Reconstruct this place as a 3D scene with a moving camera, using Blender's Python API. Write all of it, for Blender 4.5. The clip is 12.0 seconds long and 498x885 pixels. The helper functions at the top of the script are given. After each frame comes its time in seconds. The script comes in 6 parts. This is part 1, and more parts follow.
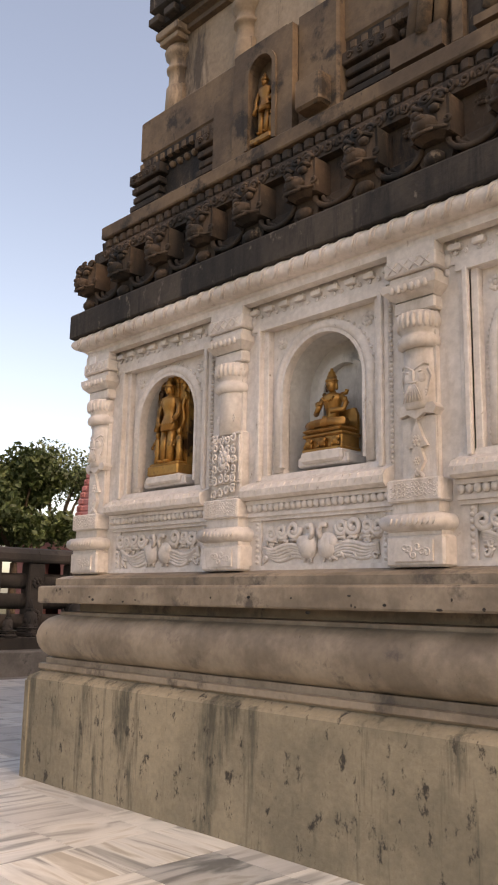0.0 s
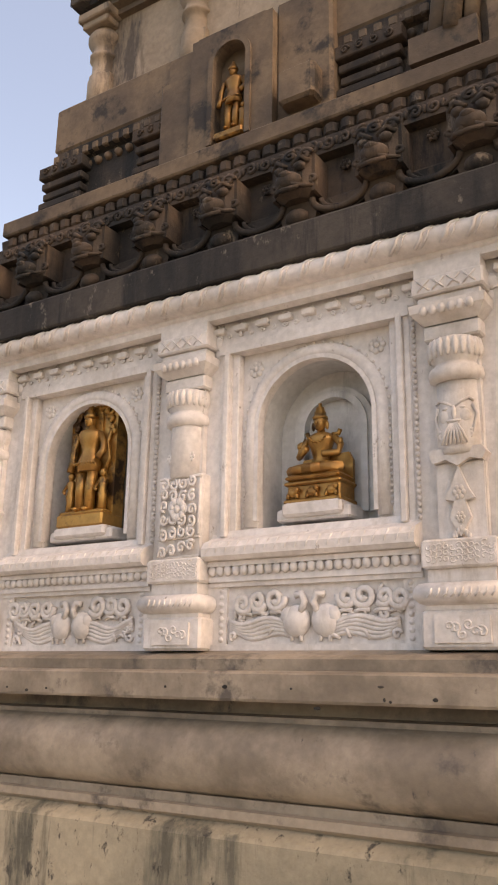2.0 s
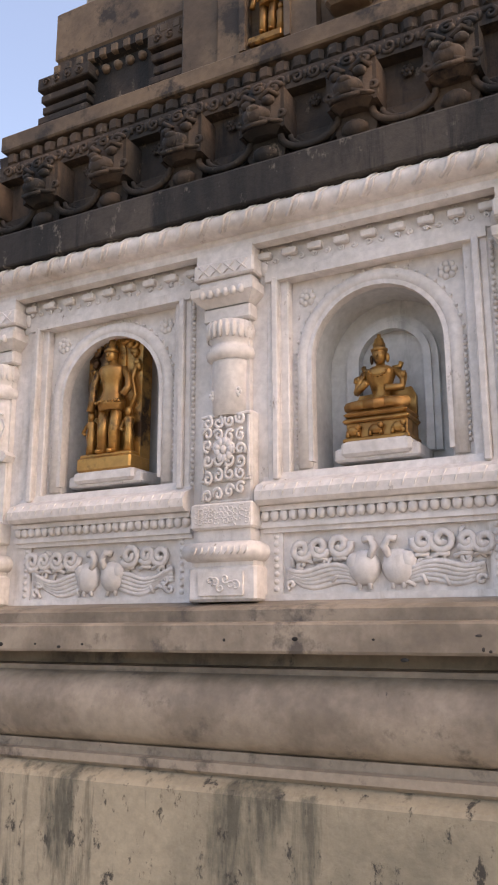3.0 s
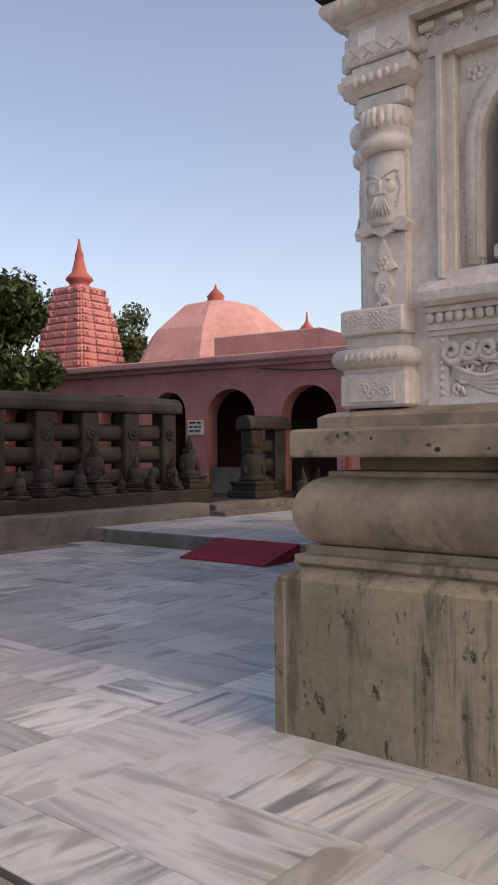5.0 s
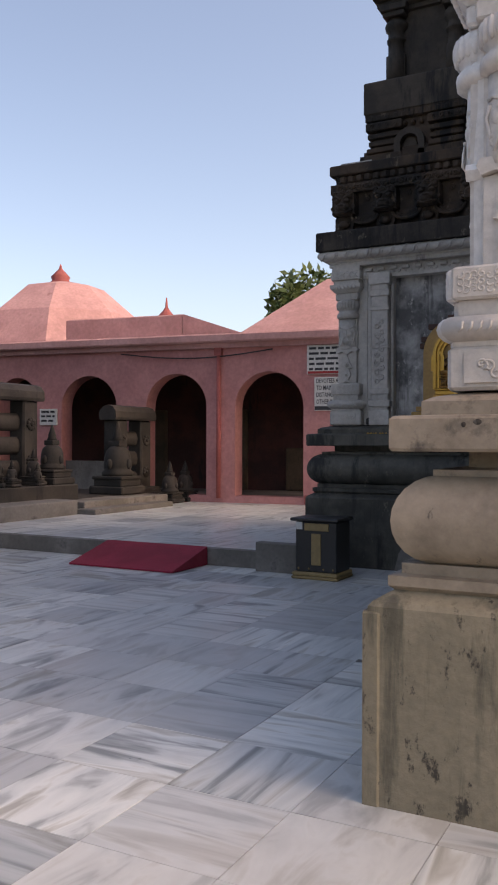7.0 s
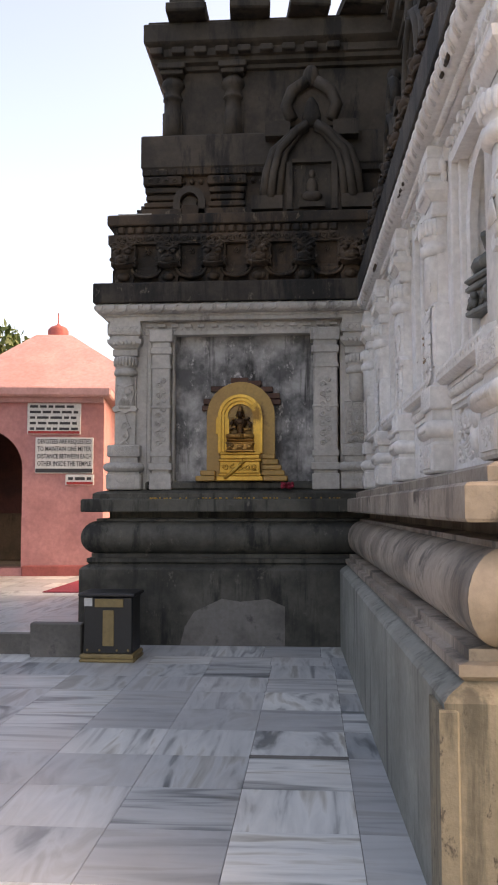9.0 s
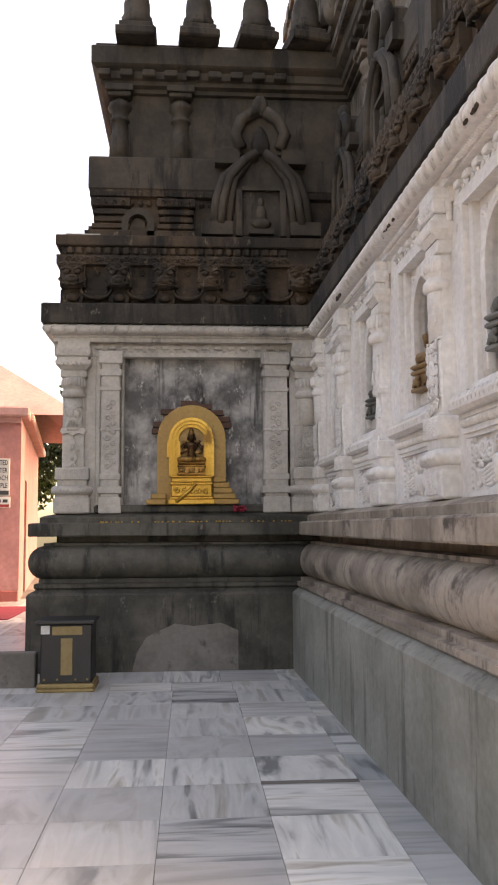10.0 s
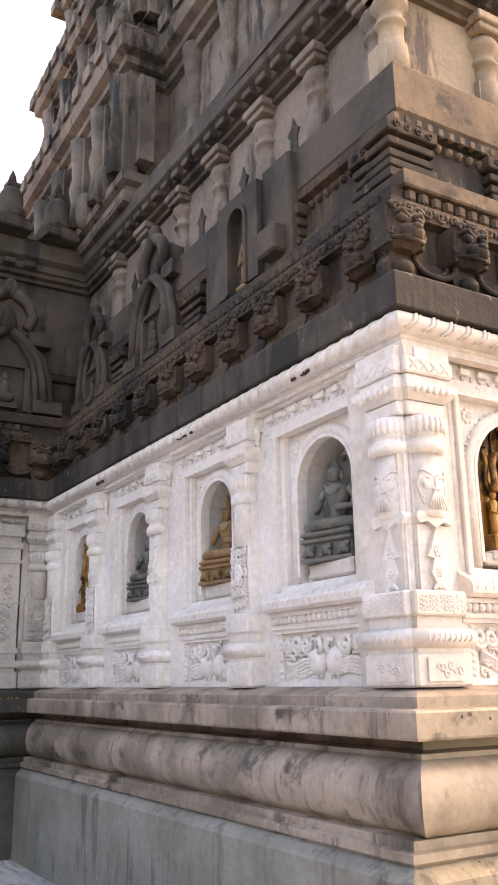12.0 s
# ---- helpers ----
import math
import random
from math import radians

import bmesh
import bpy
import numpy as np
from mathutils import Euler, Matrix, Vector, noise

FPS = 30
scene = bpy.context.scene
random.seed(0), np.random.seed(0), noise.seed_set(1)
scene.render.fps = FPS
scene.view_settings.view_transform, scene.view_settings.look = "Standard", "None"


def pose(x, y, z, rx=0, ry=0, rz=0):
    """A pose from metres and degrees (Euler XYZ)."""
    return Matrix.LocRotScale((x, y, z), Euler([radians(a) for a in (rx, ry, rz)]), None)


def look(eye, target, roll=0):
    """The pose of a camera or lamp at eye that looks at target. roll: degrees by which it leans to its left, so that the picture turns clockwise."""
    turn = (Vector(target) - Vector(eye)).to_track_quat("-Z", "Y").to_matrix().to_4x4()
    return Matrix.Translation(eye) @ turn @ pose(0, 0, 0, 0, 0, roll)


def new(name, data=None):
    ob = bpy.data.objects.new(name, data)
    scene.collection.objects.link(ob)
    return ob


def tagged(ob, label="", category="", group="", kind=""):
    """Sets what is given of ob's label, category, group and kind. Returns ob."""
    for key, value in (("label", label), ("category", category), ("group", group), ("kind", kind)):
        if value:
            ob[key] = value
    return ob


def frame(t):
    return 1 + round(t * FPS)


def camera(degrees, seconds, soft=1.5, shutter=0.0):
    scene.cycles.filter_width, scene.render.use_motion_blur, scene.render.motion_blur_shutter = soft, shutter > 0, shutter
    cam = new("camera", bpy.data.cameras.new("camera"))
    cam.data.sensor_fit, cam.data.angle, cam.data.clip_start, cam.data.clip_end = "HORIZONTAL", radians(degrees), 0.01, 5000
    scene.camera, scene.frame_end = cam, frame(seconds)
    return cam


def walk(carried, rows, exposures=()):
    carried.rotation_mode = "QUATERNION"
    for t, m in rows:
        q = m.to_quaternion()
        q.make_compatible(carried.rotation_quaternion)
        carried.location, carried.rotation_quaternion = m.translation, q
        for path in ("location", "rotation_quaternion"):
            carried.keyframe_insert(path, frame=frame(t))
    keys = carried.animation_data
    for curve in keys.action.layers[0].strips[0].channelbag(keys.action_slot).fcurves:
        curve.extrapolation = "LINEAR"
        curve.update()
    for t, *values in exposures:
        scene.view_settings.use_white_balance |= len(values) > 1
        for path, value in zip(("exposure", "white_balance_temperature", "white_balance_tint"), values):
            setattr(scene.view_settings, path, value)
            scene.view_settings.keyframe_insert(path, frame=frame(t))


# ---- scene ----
cam = camera(32.8, 12.0, 2.0)
PATH = [
    (0, (0.427, 0.005, 1.47), (1.782, 1.428, 1.84), 1.0),
    (0.5, (0.505, 0.416, 1.481), (1.932, 1.757, 1.887), 2.8),
    (1, (0.532, 0.806, 1.48), (2.072, 1.981, 1.979), 4.6),
    (1.5, (0.546, 1.188, 1.504), (2.15, 2.252, 2.048), 3.2),
    (2, (0.632, 1.577, 1.541), (2.256, 2.613, 2.078), 1.0),
    (2.5, (0.663, 1.936, 1.554), (2.341, 2.902, 2.056), 0.2),
    (2.7, (0.659, 2.087, 1.55), (2.359, 3.026, 2.029), 0.1),
    (4.3, (0.747, 3.431, 1.47), (2.456, 4.46, 1.609), 0.0),
    (4.5, (0.757, 3.592, 1.468), (2.42, 4.7, 1.559), 0.5),
    (5, (0.776, 3.966, 1.474), (2.302, 5.259, 1.491), -0.6),
    (5.5, (0.804, 4.39, 1.474), (2.265, 5.756, 1.451), -0.8),
    (6, (0.833, 4.801, 1.455), (2.318, 6.14, 1.423), -0.6),
    (6.5, (0.91, 5.187, 1.437), (2.52, 6.373, 1.406), 0.3),
    (7, (0.988, 5.56, 1.464), (2.76, 6.488, 1.465), 0.2),
    (7.5, (1.062, 5.941, 1.485), (2.95, 6.6, 1.519), -0.1),
    (7.7, (1.1, 6.093, 1.48), (3.018, 6.661, 1.533), 0.2),
    (9.3, (1.215, 7.424, 1.487), (3.207, 7.482, 1.655), -0.4),
    (9.5, (1.193, 7.578, 1.478), (3.185, 7.577, 1.655), -0.6),
    (10, (1.168, 7.981, 1.524), (3.153, 7.841, 1.722), -0.4),
    (10.5, (1.2, 8.371, 1.522), (3.163, 8.085, 1.776), -0.2),
    (11, (1.174, 8.745, 1.534), (3.103, 8.291, 1.806), -1.1),
    (11.5, (1.066, 9.09, 1.602), (2.9, 8.383, 1.972), -1.5),
    (12, (0.935, 9.493, 1.736), (2.597, 8.52, 2.275), -1.0),
]
EXPOSURES = [(0, 1.35, 9700, 18), (0.5, 1.35, 10200, 18), (1.0, 1.3, 11100, 20), (1.5, 1.55, 10400, 18), (2.0, 1.7, 9600, 18), (2.7, 1.7, 8000, 17), (4.5, 1.32, 8500, 17), (5.0, 0.85, 8100, 17), (5.5, 0.65, 7900, 16), (6.5, 0.85, 7900, 15), (7.0, 1.05, 8000, 16), (7.5, 1.42, 8600, 17), (9.5, 2.15, 10700, 19), (10.5, 2.65, 12600, 22), (11.0, 2.85, 12400, 23), (11.5, 3.0, 11700, 23), (12, 2.85, 10500, 22)]
walk(cam, [(t, look(eye, target, roll)) for t, eye, target, roll in PATH], EXPOSURES)

# ---- world, sun, exposure ----
SUN_FROM = Vector((0.06, -0.74, 0.7)).normalized()
world = bpy.data.worlds.new("world")
scene.world = world
world.use_nodes = True
wn = world.node_tree
sky = wn.nodes.new("ShaderNodeTexSky")
sky.sky_type, sky.sun_disc = "NISHITA", False
sky.sun_elevation = math.asin(SUN_FROM.z)
sky.sun_rotation = math.atan2(SUN_FROM.x, SUN_FROM.y)
sky.air_density, sky.dust_density, sky.ozone_density = 0.8, 2.6, 0.8
wn.links.new(sky.outputs[0], wn.nodes["Background"].inputs[0])
wn.nodes["Background"].inputs[1].default_value = 0.15
sun_data = bpy.data.lights.new("sun", "SUN")
sun_data.energy, sun_data.angle, sun_data.color = 0.6, radians(60), (1.0, 0.62, 0.38)
sun = new("sun", sun_data)
sun.matrix_world = look(SUN_FROM * 60, (0, 0, 0))


# ---- materials ----
def nodes_of(name, rough=0.7, metal=0.0):
    m = bpy.data.materials.new(name)
    m.use_nodes = True
    nt = m.node_tree
    b = nt.nodes["Principled BSDF"]
    b.inputs["Roughness"].default_value = rough
    b.inputs["Metallic"].default_value = metal
    return m, nt, b


def noise_tex(nt, scale, detail=4.0, stretch=(1, 1, 1), rough=0.6):
    mp = nt.nodes.new("ShaderNodeMapping")
    mp.inputs["Scale"].default_value = stretch
    # world-sized pattern: object space, with every object shifted by its own place
    ge = nt.nodes.new("ShaderNodeNewGeometry")
    nt.links.new(ge.outputs["Position"], mp.inputs["Vector"])
    n = nt.nodes.new("ShaderNodeTexNoise")
    n.inputs["Scale"].default_value, n.inputs["Detail"].default_value, n.inputs["Roughness"].default_value = scale, detail, rough
    nt.links.new(mp.outputs[0], n.inputs["Vector"])
    return n.outputs["Fac"]


def ramp(nt, fac, stops):
    r = nt.nodes.new("ShaderNodeValToRGB")
    while len(r.color_ramp.elements) < len(stops):
        r.color_ramp.elements.new(0.5)
    for e, (p, c) in zip(r.color_ramp.elements, stops):
        e.position, e.color = p, (*c, 1) if len(c) == 3 else c
    nt.links.new(fac, r.inputs[0])
    return r.outputs[0]


def mixed(nt, fac, a, b, mode="MIX"):
    x = nt.nodes.new("ShaderNodeMix")
    x.data_type, x.blend_type = "RGBA", mode
    for sock, v in ((x.inputs[0], fac), (x.inputs[6], a), (x.inputs[7], b)):
        if isinstance(v, bpy.types.NodeSocket):
            nt.links.new(v, sock)
        elif isinstance(v, tuple):
            sock.default_value = (*v, 1)
        else:
            sock.default_value = v
    return x.outputs[2]


def bump(nt, b, pairs, dist=0.01):
    normal = None
    for fac, strength in pairs:
        k = nt.nodes.new("ShaderNodeBump")
        k.inputs["Strength"].default_value, k.inputs["Distance"].default_value = strength, dist
        nt.links.new(fac, k.inputs["Height"])
        if normal:
            nt.links.new(normal, k.inputs["Normal"])
        normal = k.outputs[0]
    nt.links.new(normal, b.inputs["Normal"])


def stone(name, light, dark, stain, rough=0.75, stain_at=0.58, streak=True, relief=0.5, fine=22.0, stain2=None, size=1.3, drips=False, spot=0.575, pits=9.0):
    """Weathered stone or plaster: two tones, vertical run-off stains, fine relief."""
    m, nt, b = nodes_of(name, rough)
    big = noise_tex(nt, size, 6.0)
    c = ramp(nt, big, [(0.41, dark), (0.58, light)])
    s = noise_tex(nt, 2.6, 8.0, (1, 1, 0.22) if streak else (1, 1, 1), 0.68)
    c = mixed(nt, ramp(nt, s, [(stain_at, (0, 0, 0)), (stain_at + 0.09, (1, 1, 1))]), c, stain)
    if stain2:
        q = noise_tex(nt, pits, 8.0, (1, 1, 0.6), 0.72)
        c = mixed(nt, ramp(nt, q, [(spot, (0, 0, 0)), (spot + 0.065, (1, 1, 1))]), c, stain2)
    if drips:
        d = noise_tex(nt, 7.0, 6.0, (1, 1, 0.09), 0.7)
        c = mixed(nt, ramp(nt, d, [(0.54, (0, 0, 0)), (0.66, (0.85, 0.85, 0.85))]), c, stain)
    f = noise_tex(nt, fine, 6.0)
    c = mixed(nt, 0.5, c, ramp(nt, f, [(0.3, (0.55, 0.55, 0.55)), (0.7, (1.0, 1.0, 1.0))]), "MULTIPLY")
    nt.links.new(c, b.inputs["Base Color"])
    bump(nt, b, [(noise_tex(nt, 7.0, 6.0), relief), (f, relief * 0.6)])
    return m


WHITE = stone("limewashed_stone", (0.74, 0.69, 0.65), (0.6, 0.555, 0.51), (0.52, 0.46, 0.4), 0.7, 0.57, True, 0.35, 22.0, (0.27, 0.215, 0.17), 1.3, False, 0.64)
# Whiter copy of WHITE; its colour makes up for dim light in the recess.
WHITE_BRIGHTENED = stone("brightened_limewash", (0.84, 0.82, 0.8), (0.74, 0.71, 0.68), (0.6, 0.54, 0.48), 0.7, 0.6, True, 0.3, 22.0, (0.34, 0.28, 0.23), 1.3, False, 0.66)
# The wing's white, with the weaker light there put into the colour.
WHITE_SHADED = stone("shaded_limewash", (0.55, 0.52, 0.48), (0.42, 0.4, 0.37), (0.2, 0.19, 0.18), 0.75, 0.6, True, 0.4)
# Niche recesses: greyer and bluer than the white wall.
NICHE = stone("blue_grey_niche_tone", (0.56, 0.56, 0.54), (0.45, 0.45, 0.44), (0.34, 0.34, 0.33), 0.6, 0.62, True, 0.15)
TAN = stone("tan_plinth_stone", (0.36, 0.3, 0.205), (0.23, 0.197, 0.135), (0.1, 0.09, 0.062), 0.72, 0.565, True, 0.6, 26.0, (0.045, 0.038, 0.028), 1.0, True, 0.575, 11.0)
TAN_SMOOTH = stone("worn_brown_stone", (0.335, 0.27, 0.2), (0.19, 0.15, 0.108), (0.1, 0.08, 0.062), 0.52, 0.56, False, 0.35, 22.0, (0.07, 0.058, 0.048), 1.9, False, 0.65)
BROWN_GREY = stone("grey_brown_worn_stone", (0.43, 0.36, 0.3), (0.22, 0.18, 0.146), (0.085, 0.07, 0.058), 0.55, 0.55, False, 0.4, 22.0, (0.06, 0.05, 0.042), 1.7, True, 0.63)
# Wing plinth: much darker and greyer than the tan stone of the front.
GREY_PLINTH = stone("dark_grey_stone", (0.1, 0.095, 0.078), (0.038, 0.037, 0.03), (0.015, 0.015, 0.012), 0.7, 0.52, True, 0.5, 24.0, (0.13, 0.122, 0.1), 1.3, True, 0.61)
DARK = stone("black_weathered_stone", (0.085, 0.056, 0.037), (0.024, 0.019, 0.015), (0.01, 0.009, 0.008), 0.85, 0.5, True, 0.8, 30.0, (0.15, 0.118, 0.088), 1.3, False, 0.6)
# Also colours the sheets that stand for shade in gable openings and keyholes.
DARK_BAND = stone("blackened_stone_and_shade", (0.066, 0.054, 0.043), (0.026, 0.022, 0.019), (0.012, 0.011, 0.01), 0.85, 0.5, True, 0.7, 30.0, (0.15, 0.128, 0.105), 1.3, True, 0.6)
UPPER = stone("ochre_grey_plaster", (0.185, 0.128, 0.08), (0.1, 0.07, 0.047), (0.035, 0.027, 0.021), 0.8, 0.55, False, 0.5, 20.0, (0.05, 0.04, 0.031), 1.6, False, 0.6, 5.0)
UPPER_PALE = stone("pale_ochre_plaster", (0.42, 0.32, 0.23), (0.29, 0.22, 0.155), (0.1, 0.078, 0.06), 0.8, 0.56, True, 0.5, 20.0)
# UPPER_GREY is darker than UPPER; PLASTER is a lighter grey for the recess.
UPPER_GREY = stone("grey_dark_plaster", (0.088, 0.07, 0.055), (0.046, 0.038, 0.031), (0.02, 0.018, 0.016), 0.85, 0.52, True, 0.5, 20.0)
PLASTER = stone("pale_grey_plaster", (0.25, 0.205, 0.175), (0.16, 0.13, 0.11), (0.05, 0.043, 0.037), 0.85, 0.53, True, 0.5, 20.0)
TOWER_STONE = stone("streaked_tower_stone", (0.2, 0.165, 0.14), (0.085, 0.07, 0.06), (0.022, 0.02, 0.018), 0.85, 0.5, True, 0.6, 20.0)
PATCHY = stone("peeling_grey_plaster", (0.42, 0.41, 0.4), (0.12, 0.12, 0.12), (0.04, 0.04, 0.04), 0.8, 0.55, True, 0.6, 14.0, (0.5, 0.48, 0.46), 2.6, True)
RAIL = stone("dark_sandstone", (0.048, 0.039, 0.033), (0.023, 0.02, 0.017), (0.011, 0.0095, 0.0085), 0.8, 0.55, True, 0.6)
KERB = stone("grey_kerb_stone", (0.2, 0.185, 0.17), (0.12, 0.112, 0.1), (0.08, 0.075, 0.07), 0.7, 0.58, False, 0.4)
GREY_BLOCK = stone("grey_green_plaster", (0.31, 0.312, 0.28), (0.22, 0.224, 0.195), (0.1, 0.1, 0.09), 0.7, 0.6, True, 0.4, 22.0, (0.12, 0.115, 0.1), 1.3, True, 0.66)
PINK = stone("pink_limewash", (0.55, 0.25, 0.24), (0.47, 0.205, 0.2), (0.36, 0.15, 0.145), 0.8, 0.64, True, 0.25, 12.0)
PINK_ROOF = stone("pale_pink_roof_paint", (0.6, 0.34, 0.33), (0.51, 0.28, 0.27), (0.4, 0.2, 0.19), 0.8, 0.64, True, 0.25, 12.0)
PINK_DEEP = stone("deep_rose_paint", (0.42, 0.11, 0.1), (0.34, 0.09, 0.08), (0.22, 0.06, 0.055), 0.75, 0.62, True, 0.3)
# Pink of the inner wall, with the room's shade put into the colour.
PINK_SHADED = stone("shaded_pink_interior", (0.09, 0.03, 0.026), (0.05, 0.018, 0.016), (0.02, 0.01, 0.01), 0.8, 0.6, True, 0.2)
GOLD = stone("gilded_paint", (0.56, 0.3, 0.085), (0.3, 0.145, 0.042), (0.07, 0.035, 0.016), 0.36, 0.53, False, 0.4, 30.0)
BRIGHT_GOLD = stone("bright_gold_leaf", (0.74, 0.43, 0.09), (0.56, 0.31, 0.06), (0.24, 0.12, 0.03), 0.38, 0.6, False, 0.3, 30.0)
SLAB_GOLD = stone("ochre_gold_paint", (0.46, 0.27, 0.07), (0.38, 0.21, 0.055), (0.26, 0.14, 0.04), 0.45, 0.6, False, 0.25, 30.0)
BRICK = stone("red_brown_brick", (0.15, 0.075, 0.055), (0.085, 0.045, 0.035), (0.04, 0.025, 0.02), 0.85, 0.58, False, 0.6)
BROWN_STONE = stone("brown_carved_stone", (0.34, 0.2, 0.09), (0.2, 0.115, 0.055), (0.06, 0.045, 0.03), 0.55, 0.6, False, 0.5)
BLACK_STONE = stone("dark_green_grey_stone", (0.2, 0.2, 0.185), (0.1, 0.105, 0.095), (0.03, 0.03, 0.03), 0.5, 0.6, False, 0.5)
for gm in (GOLD, BRIGHT_GOLD):
    gm.node_tree.nodes["Principled BSDF"].inputs["Metallic"].default_value = 0.65
BRASS = stone("dull_brass", (0.34, 0.24, 0.1), (0.26, 0.18, 0.075), (0.14, 0.1, 0.05), 0.45, 0.6, False, 0.2)
BLACK_PAINT = stone("black_painted_metal", (0.018, 0.018, 0.02), (0.012, 0.012, 0.013), (0.03, 0.028, 0.025), 0.4, 0.6, False, 0.1)
RUG = stone("red_carpet", (0.3, 0.02, 0.045), (0.23, 0.014, 0.032), (0.16, 0.01, 0.022), 0.95, 0.62, False, 0.5, 60.0)
SIGN_WHITE = stone("white_sign_paint", (0.7, 0.7, 0.68), (0.62, 0.62, 0.6), (0.5, 0.5, 0.48), 0.5, 0.68, True, 0.05)
SIGN_INK = stone("black_sign_ink", (0.03, 0.03, 0.035), (0.02, 0.02, 0.025), (0.05, 0.05, 0.05), 0.5, 0.68, True, 0.05)
SIGN_RED = stone("red_sign_ink", (0.4, 0.03, 0.03), (0.33, 0.025, 0.025), (0.25, 0.02, 0.02), 0.5, 0.68, True, 0.05)
BARK = stone("bark", (0.13, 0.09, 0.06), (0.08, 0.06, 0.04), (0.04, 0.03, 0.02), 0.9, 0.55, True, 0.9)
PAVING = stone("tan_paving_stone", (0.33, 0.3, 0.26), (0.26, 0.235, 0.2), (0.17, 0.15, 0.13), 0.6, 0.62, False, 0.25)
EARTH = stone("trodden_earth_and_grass", (0.12, 0.11, 0.06), (0.07, 0.085, 0.035), (0.05, 0.04, 0.025), 0.95, 0.55, False, 0.6)


def leaf_material(name, a, b_):
    m, nt, b = nodes_of(name, 0.6)
    g = nt.nodes.new("ShaderNodeNewGeometry")
    nt.links.new(ramp(nt, g.outputs["Random Per Island"], [(0.0, a), (1.0, b_)]), b.inputs["Base Color"])
    return m


LEAF = leaf_material("green_leaves", (0.022, 0.045, 0.014), (0.085, 0.12, 0.035))
LEAF_LIGHT = leaf_material("pale_green_leaves", (0.04, 0.075, 0.02), (0.14, 0.19, 0.05))
LEAF_DARK = leaf_material("dark_green_leaves", (0.012, 0.026, 0.01), (0.045, 0.07, 0.022))


def marble(name, per_object):
    """White marble slabs with grey-brown bands; each slab has its own band direction, tone and offset."""
    m, nt, b = nodes_of(name, 0.28)
    if per_object:
        rnd = nt.nodes.new("ShaderNodeObjectInfo").outputs["Random"]
    else:
        rnd = nt.nodes.new("ShaderNodeNewGeometry").outputs["Random Per Island"]
    ge = nt.nodes.new("ShaderNodeNewGeometry")
    off = nt.nodes.new("ShaderNodeVectorMath")
    off.operation = "SCALE"
    off.inputs[0].default_value = (37.0, 91.0, 53.0)
    nt.links.new(rnd, off.inputs["Scale"])
    add = nt.nodes.new("ShaderNodeVectorMath")
    nt.links.new(ge.outputs["Position"], add.inputs[0])
    nt.links.new(off.outputs[0], add.inputs[1])

    def bands(rot, stretch, scale):
        mp = nt.nodes.new("ShaderNodeMapping")
        mp.inputs["Rotation"].default_value, mp.inputs["Scale"].default_value = (0, 0, rot), stretch
        nt.links.new(add.outputs[0], mp.inputs["Vector"])
        n = nt.nodes.new("ShaderNodeTexNoise")
        n.inputs["Scale"].default_value, n.inputs["Detail"].default_value, n.inputs["Distortion"].default_value = scale, 6.0, 0.7
        nt.links.new(mp.outputs[0], n.inputs["Vector"])
        return n.outputs["Fac"]

    def step(value):
        k = nt.nodes.new("ShaderNodeMath")
        k.operation = "GREATER_THAN"
        k.inputs[1].default_value = value
        nt.links.new(rnd, k.inputs[0])
        return k.outputs[0]

    cx, cy, cd = bands(0.06, (0.6, 5, 1), 1.5), bands(-0.08, (5, 0.6, 1), 1.5), bands(0.7, (1.2, 4, 1), 1.3)
    fac = mixed(nt, step(0.72), mixed(nt, step(0.36), cx, cy), cd)
    c = ramp(nt, fac, [(0.33, (0.16, 0.175, 0.18)), (0.4, (0.31, 0.33, 0.335)), (0.45, (0.47, 0.495, 0.495)), (0.55, (0.58, 0.6, 0.595)), (0.6, (0.47, 0.475, 0.45)), (0.67, (0.31, 0.305, 0.275))])
    k = nt.nodes.new("ShaderNodeMath")
    k.operation, k.inputs[1].default_value = "FRACT", 1.0
    mul = nt.nodes.new("ShaderNodeMath")
    mul.operation, mul.inputs[1].default_value = "MULTIPLY", 7.31
    nt.links.new(rnd, mul.inputs[0])
    nt.links.new(mul.outputs[0], k.inputs[0])
    c = mixed(nt, 1.0, c, ramp(nt, k.outputs[0], [(0.0, (0.6, 0.63, 0.66)), (0.45, (0.95, 0.965, 0.97)), (1.0, (1.28, 1.27, 1.24))]), "MULTIPLY")
    mul2 = nt.nodes.new("ShaderNodeMath")
    mul2.operation, mul2.inputs[1].default_value = "MULTIPLY", 23.7
    k2 = nt.nodes.new("ShaderNodeMath")
    k2.operation = "FRACT"
    nt.links.new(rnd, mul2.inputs[0])
    nt.links.new(mul2.outputs[0], k2.inputs[0])
    c = mixed(nt, ramp(nt, k2.outputs[0], [(0.3, (0.5, 0.5, 0.5)), (0.5, (0.0, 0.0, 0.0))]), c, ramp(nt, noise_tex(nt, 3.5, 7.0), [(0.35, (0.4, 0.415, 0.42)), (0.65, (0.49, 0.5, 0.5))]))
    dirt = noise_tex(nt, 1.1, 6.0)
    c = mixed(nt, ramp(nt, dirt, [(0.5, (0, 0, 0)), (0.8, (0.5, 0.5, 0.5))]), c, (0.4, 0.37, 0.33))
    nt.links.new(c, b.inputs["Base Color"])
    r = nt.nodes.new("ShaderNodeMapRange")
    r.inputs["To Min"].default_value, r.inputs["To Max"].default_value = 0.2, 0.48
    nt.links.new(noise_tex(nt, 3.0, 5.0), r.inputs["Value"])
    nt.links.new(r.outputs[0], b.inputs["Roughness"])
    bump(nt, b, [(fac, 0.05)])
    return m


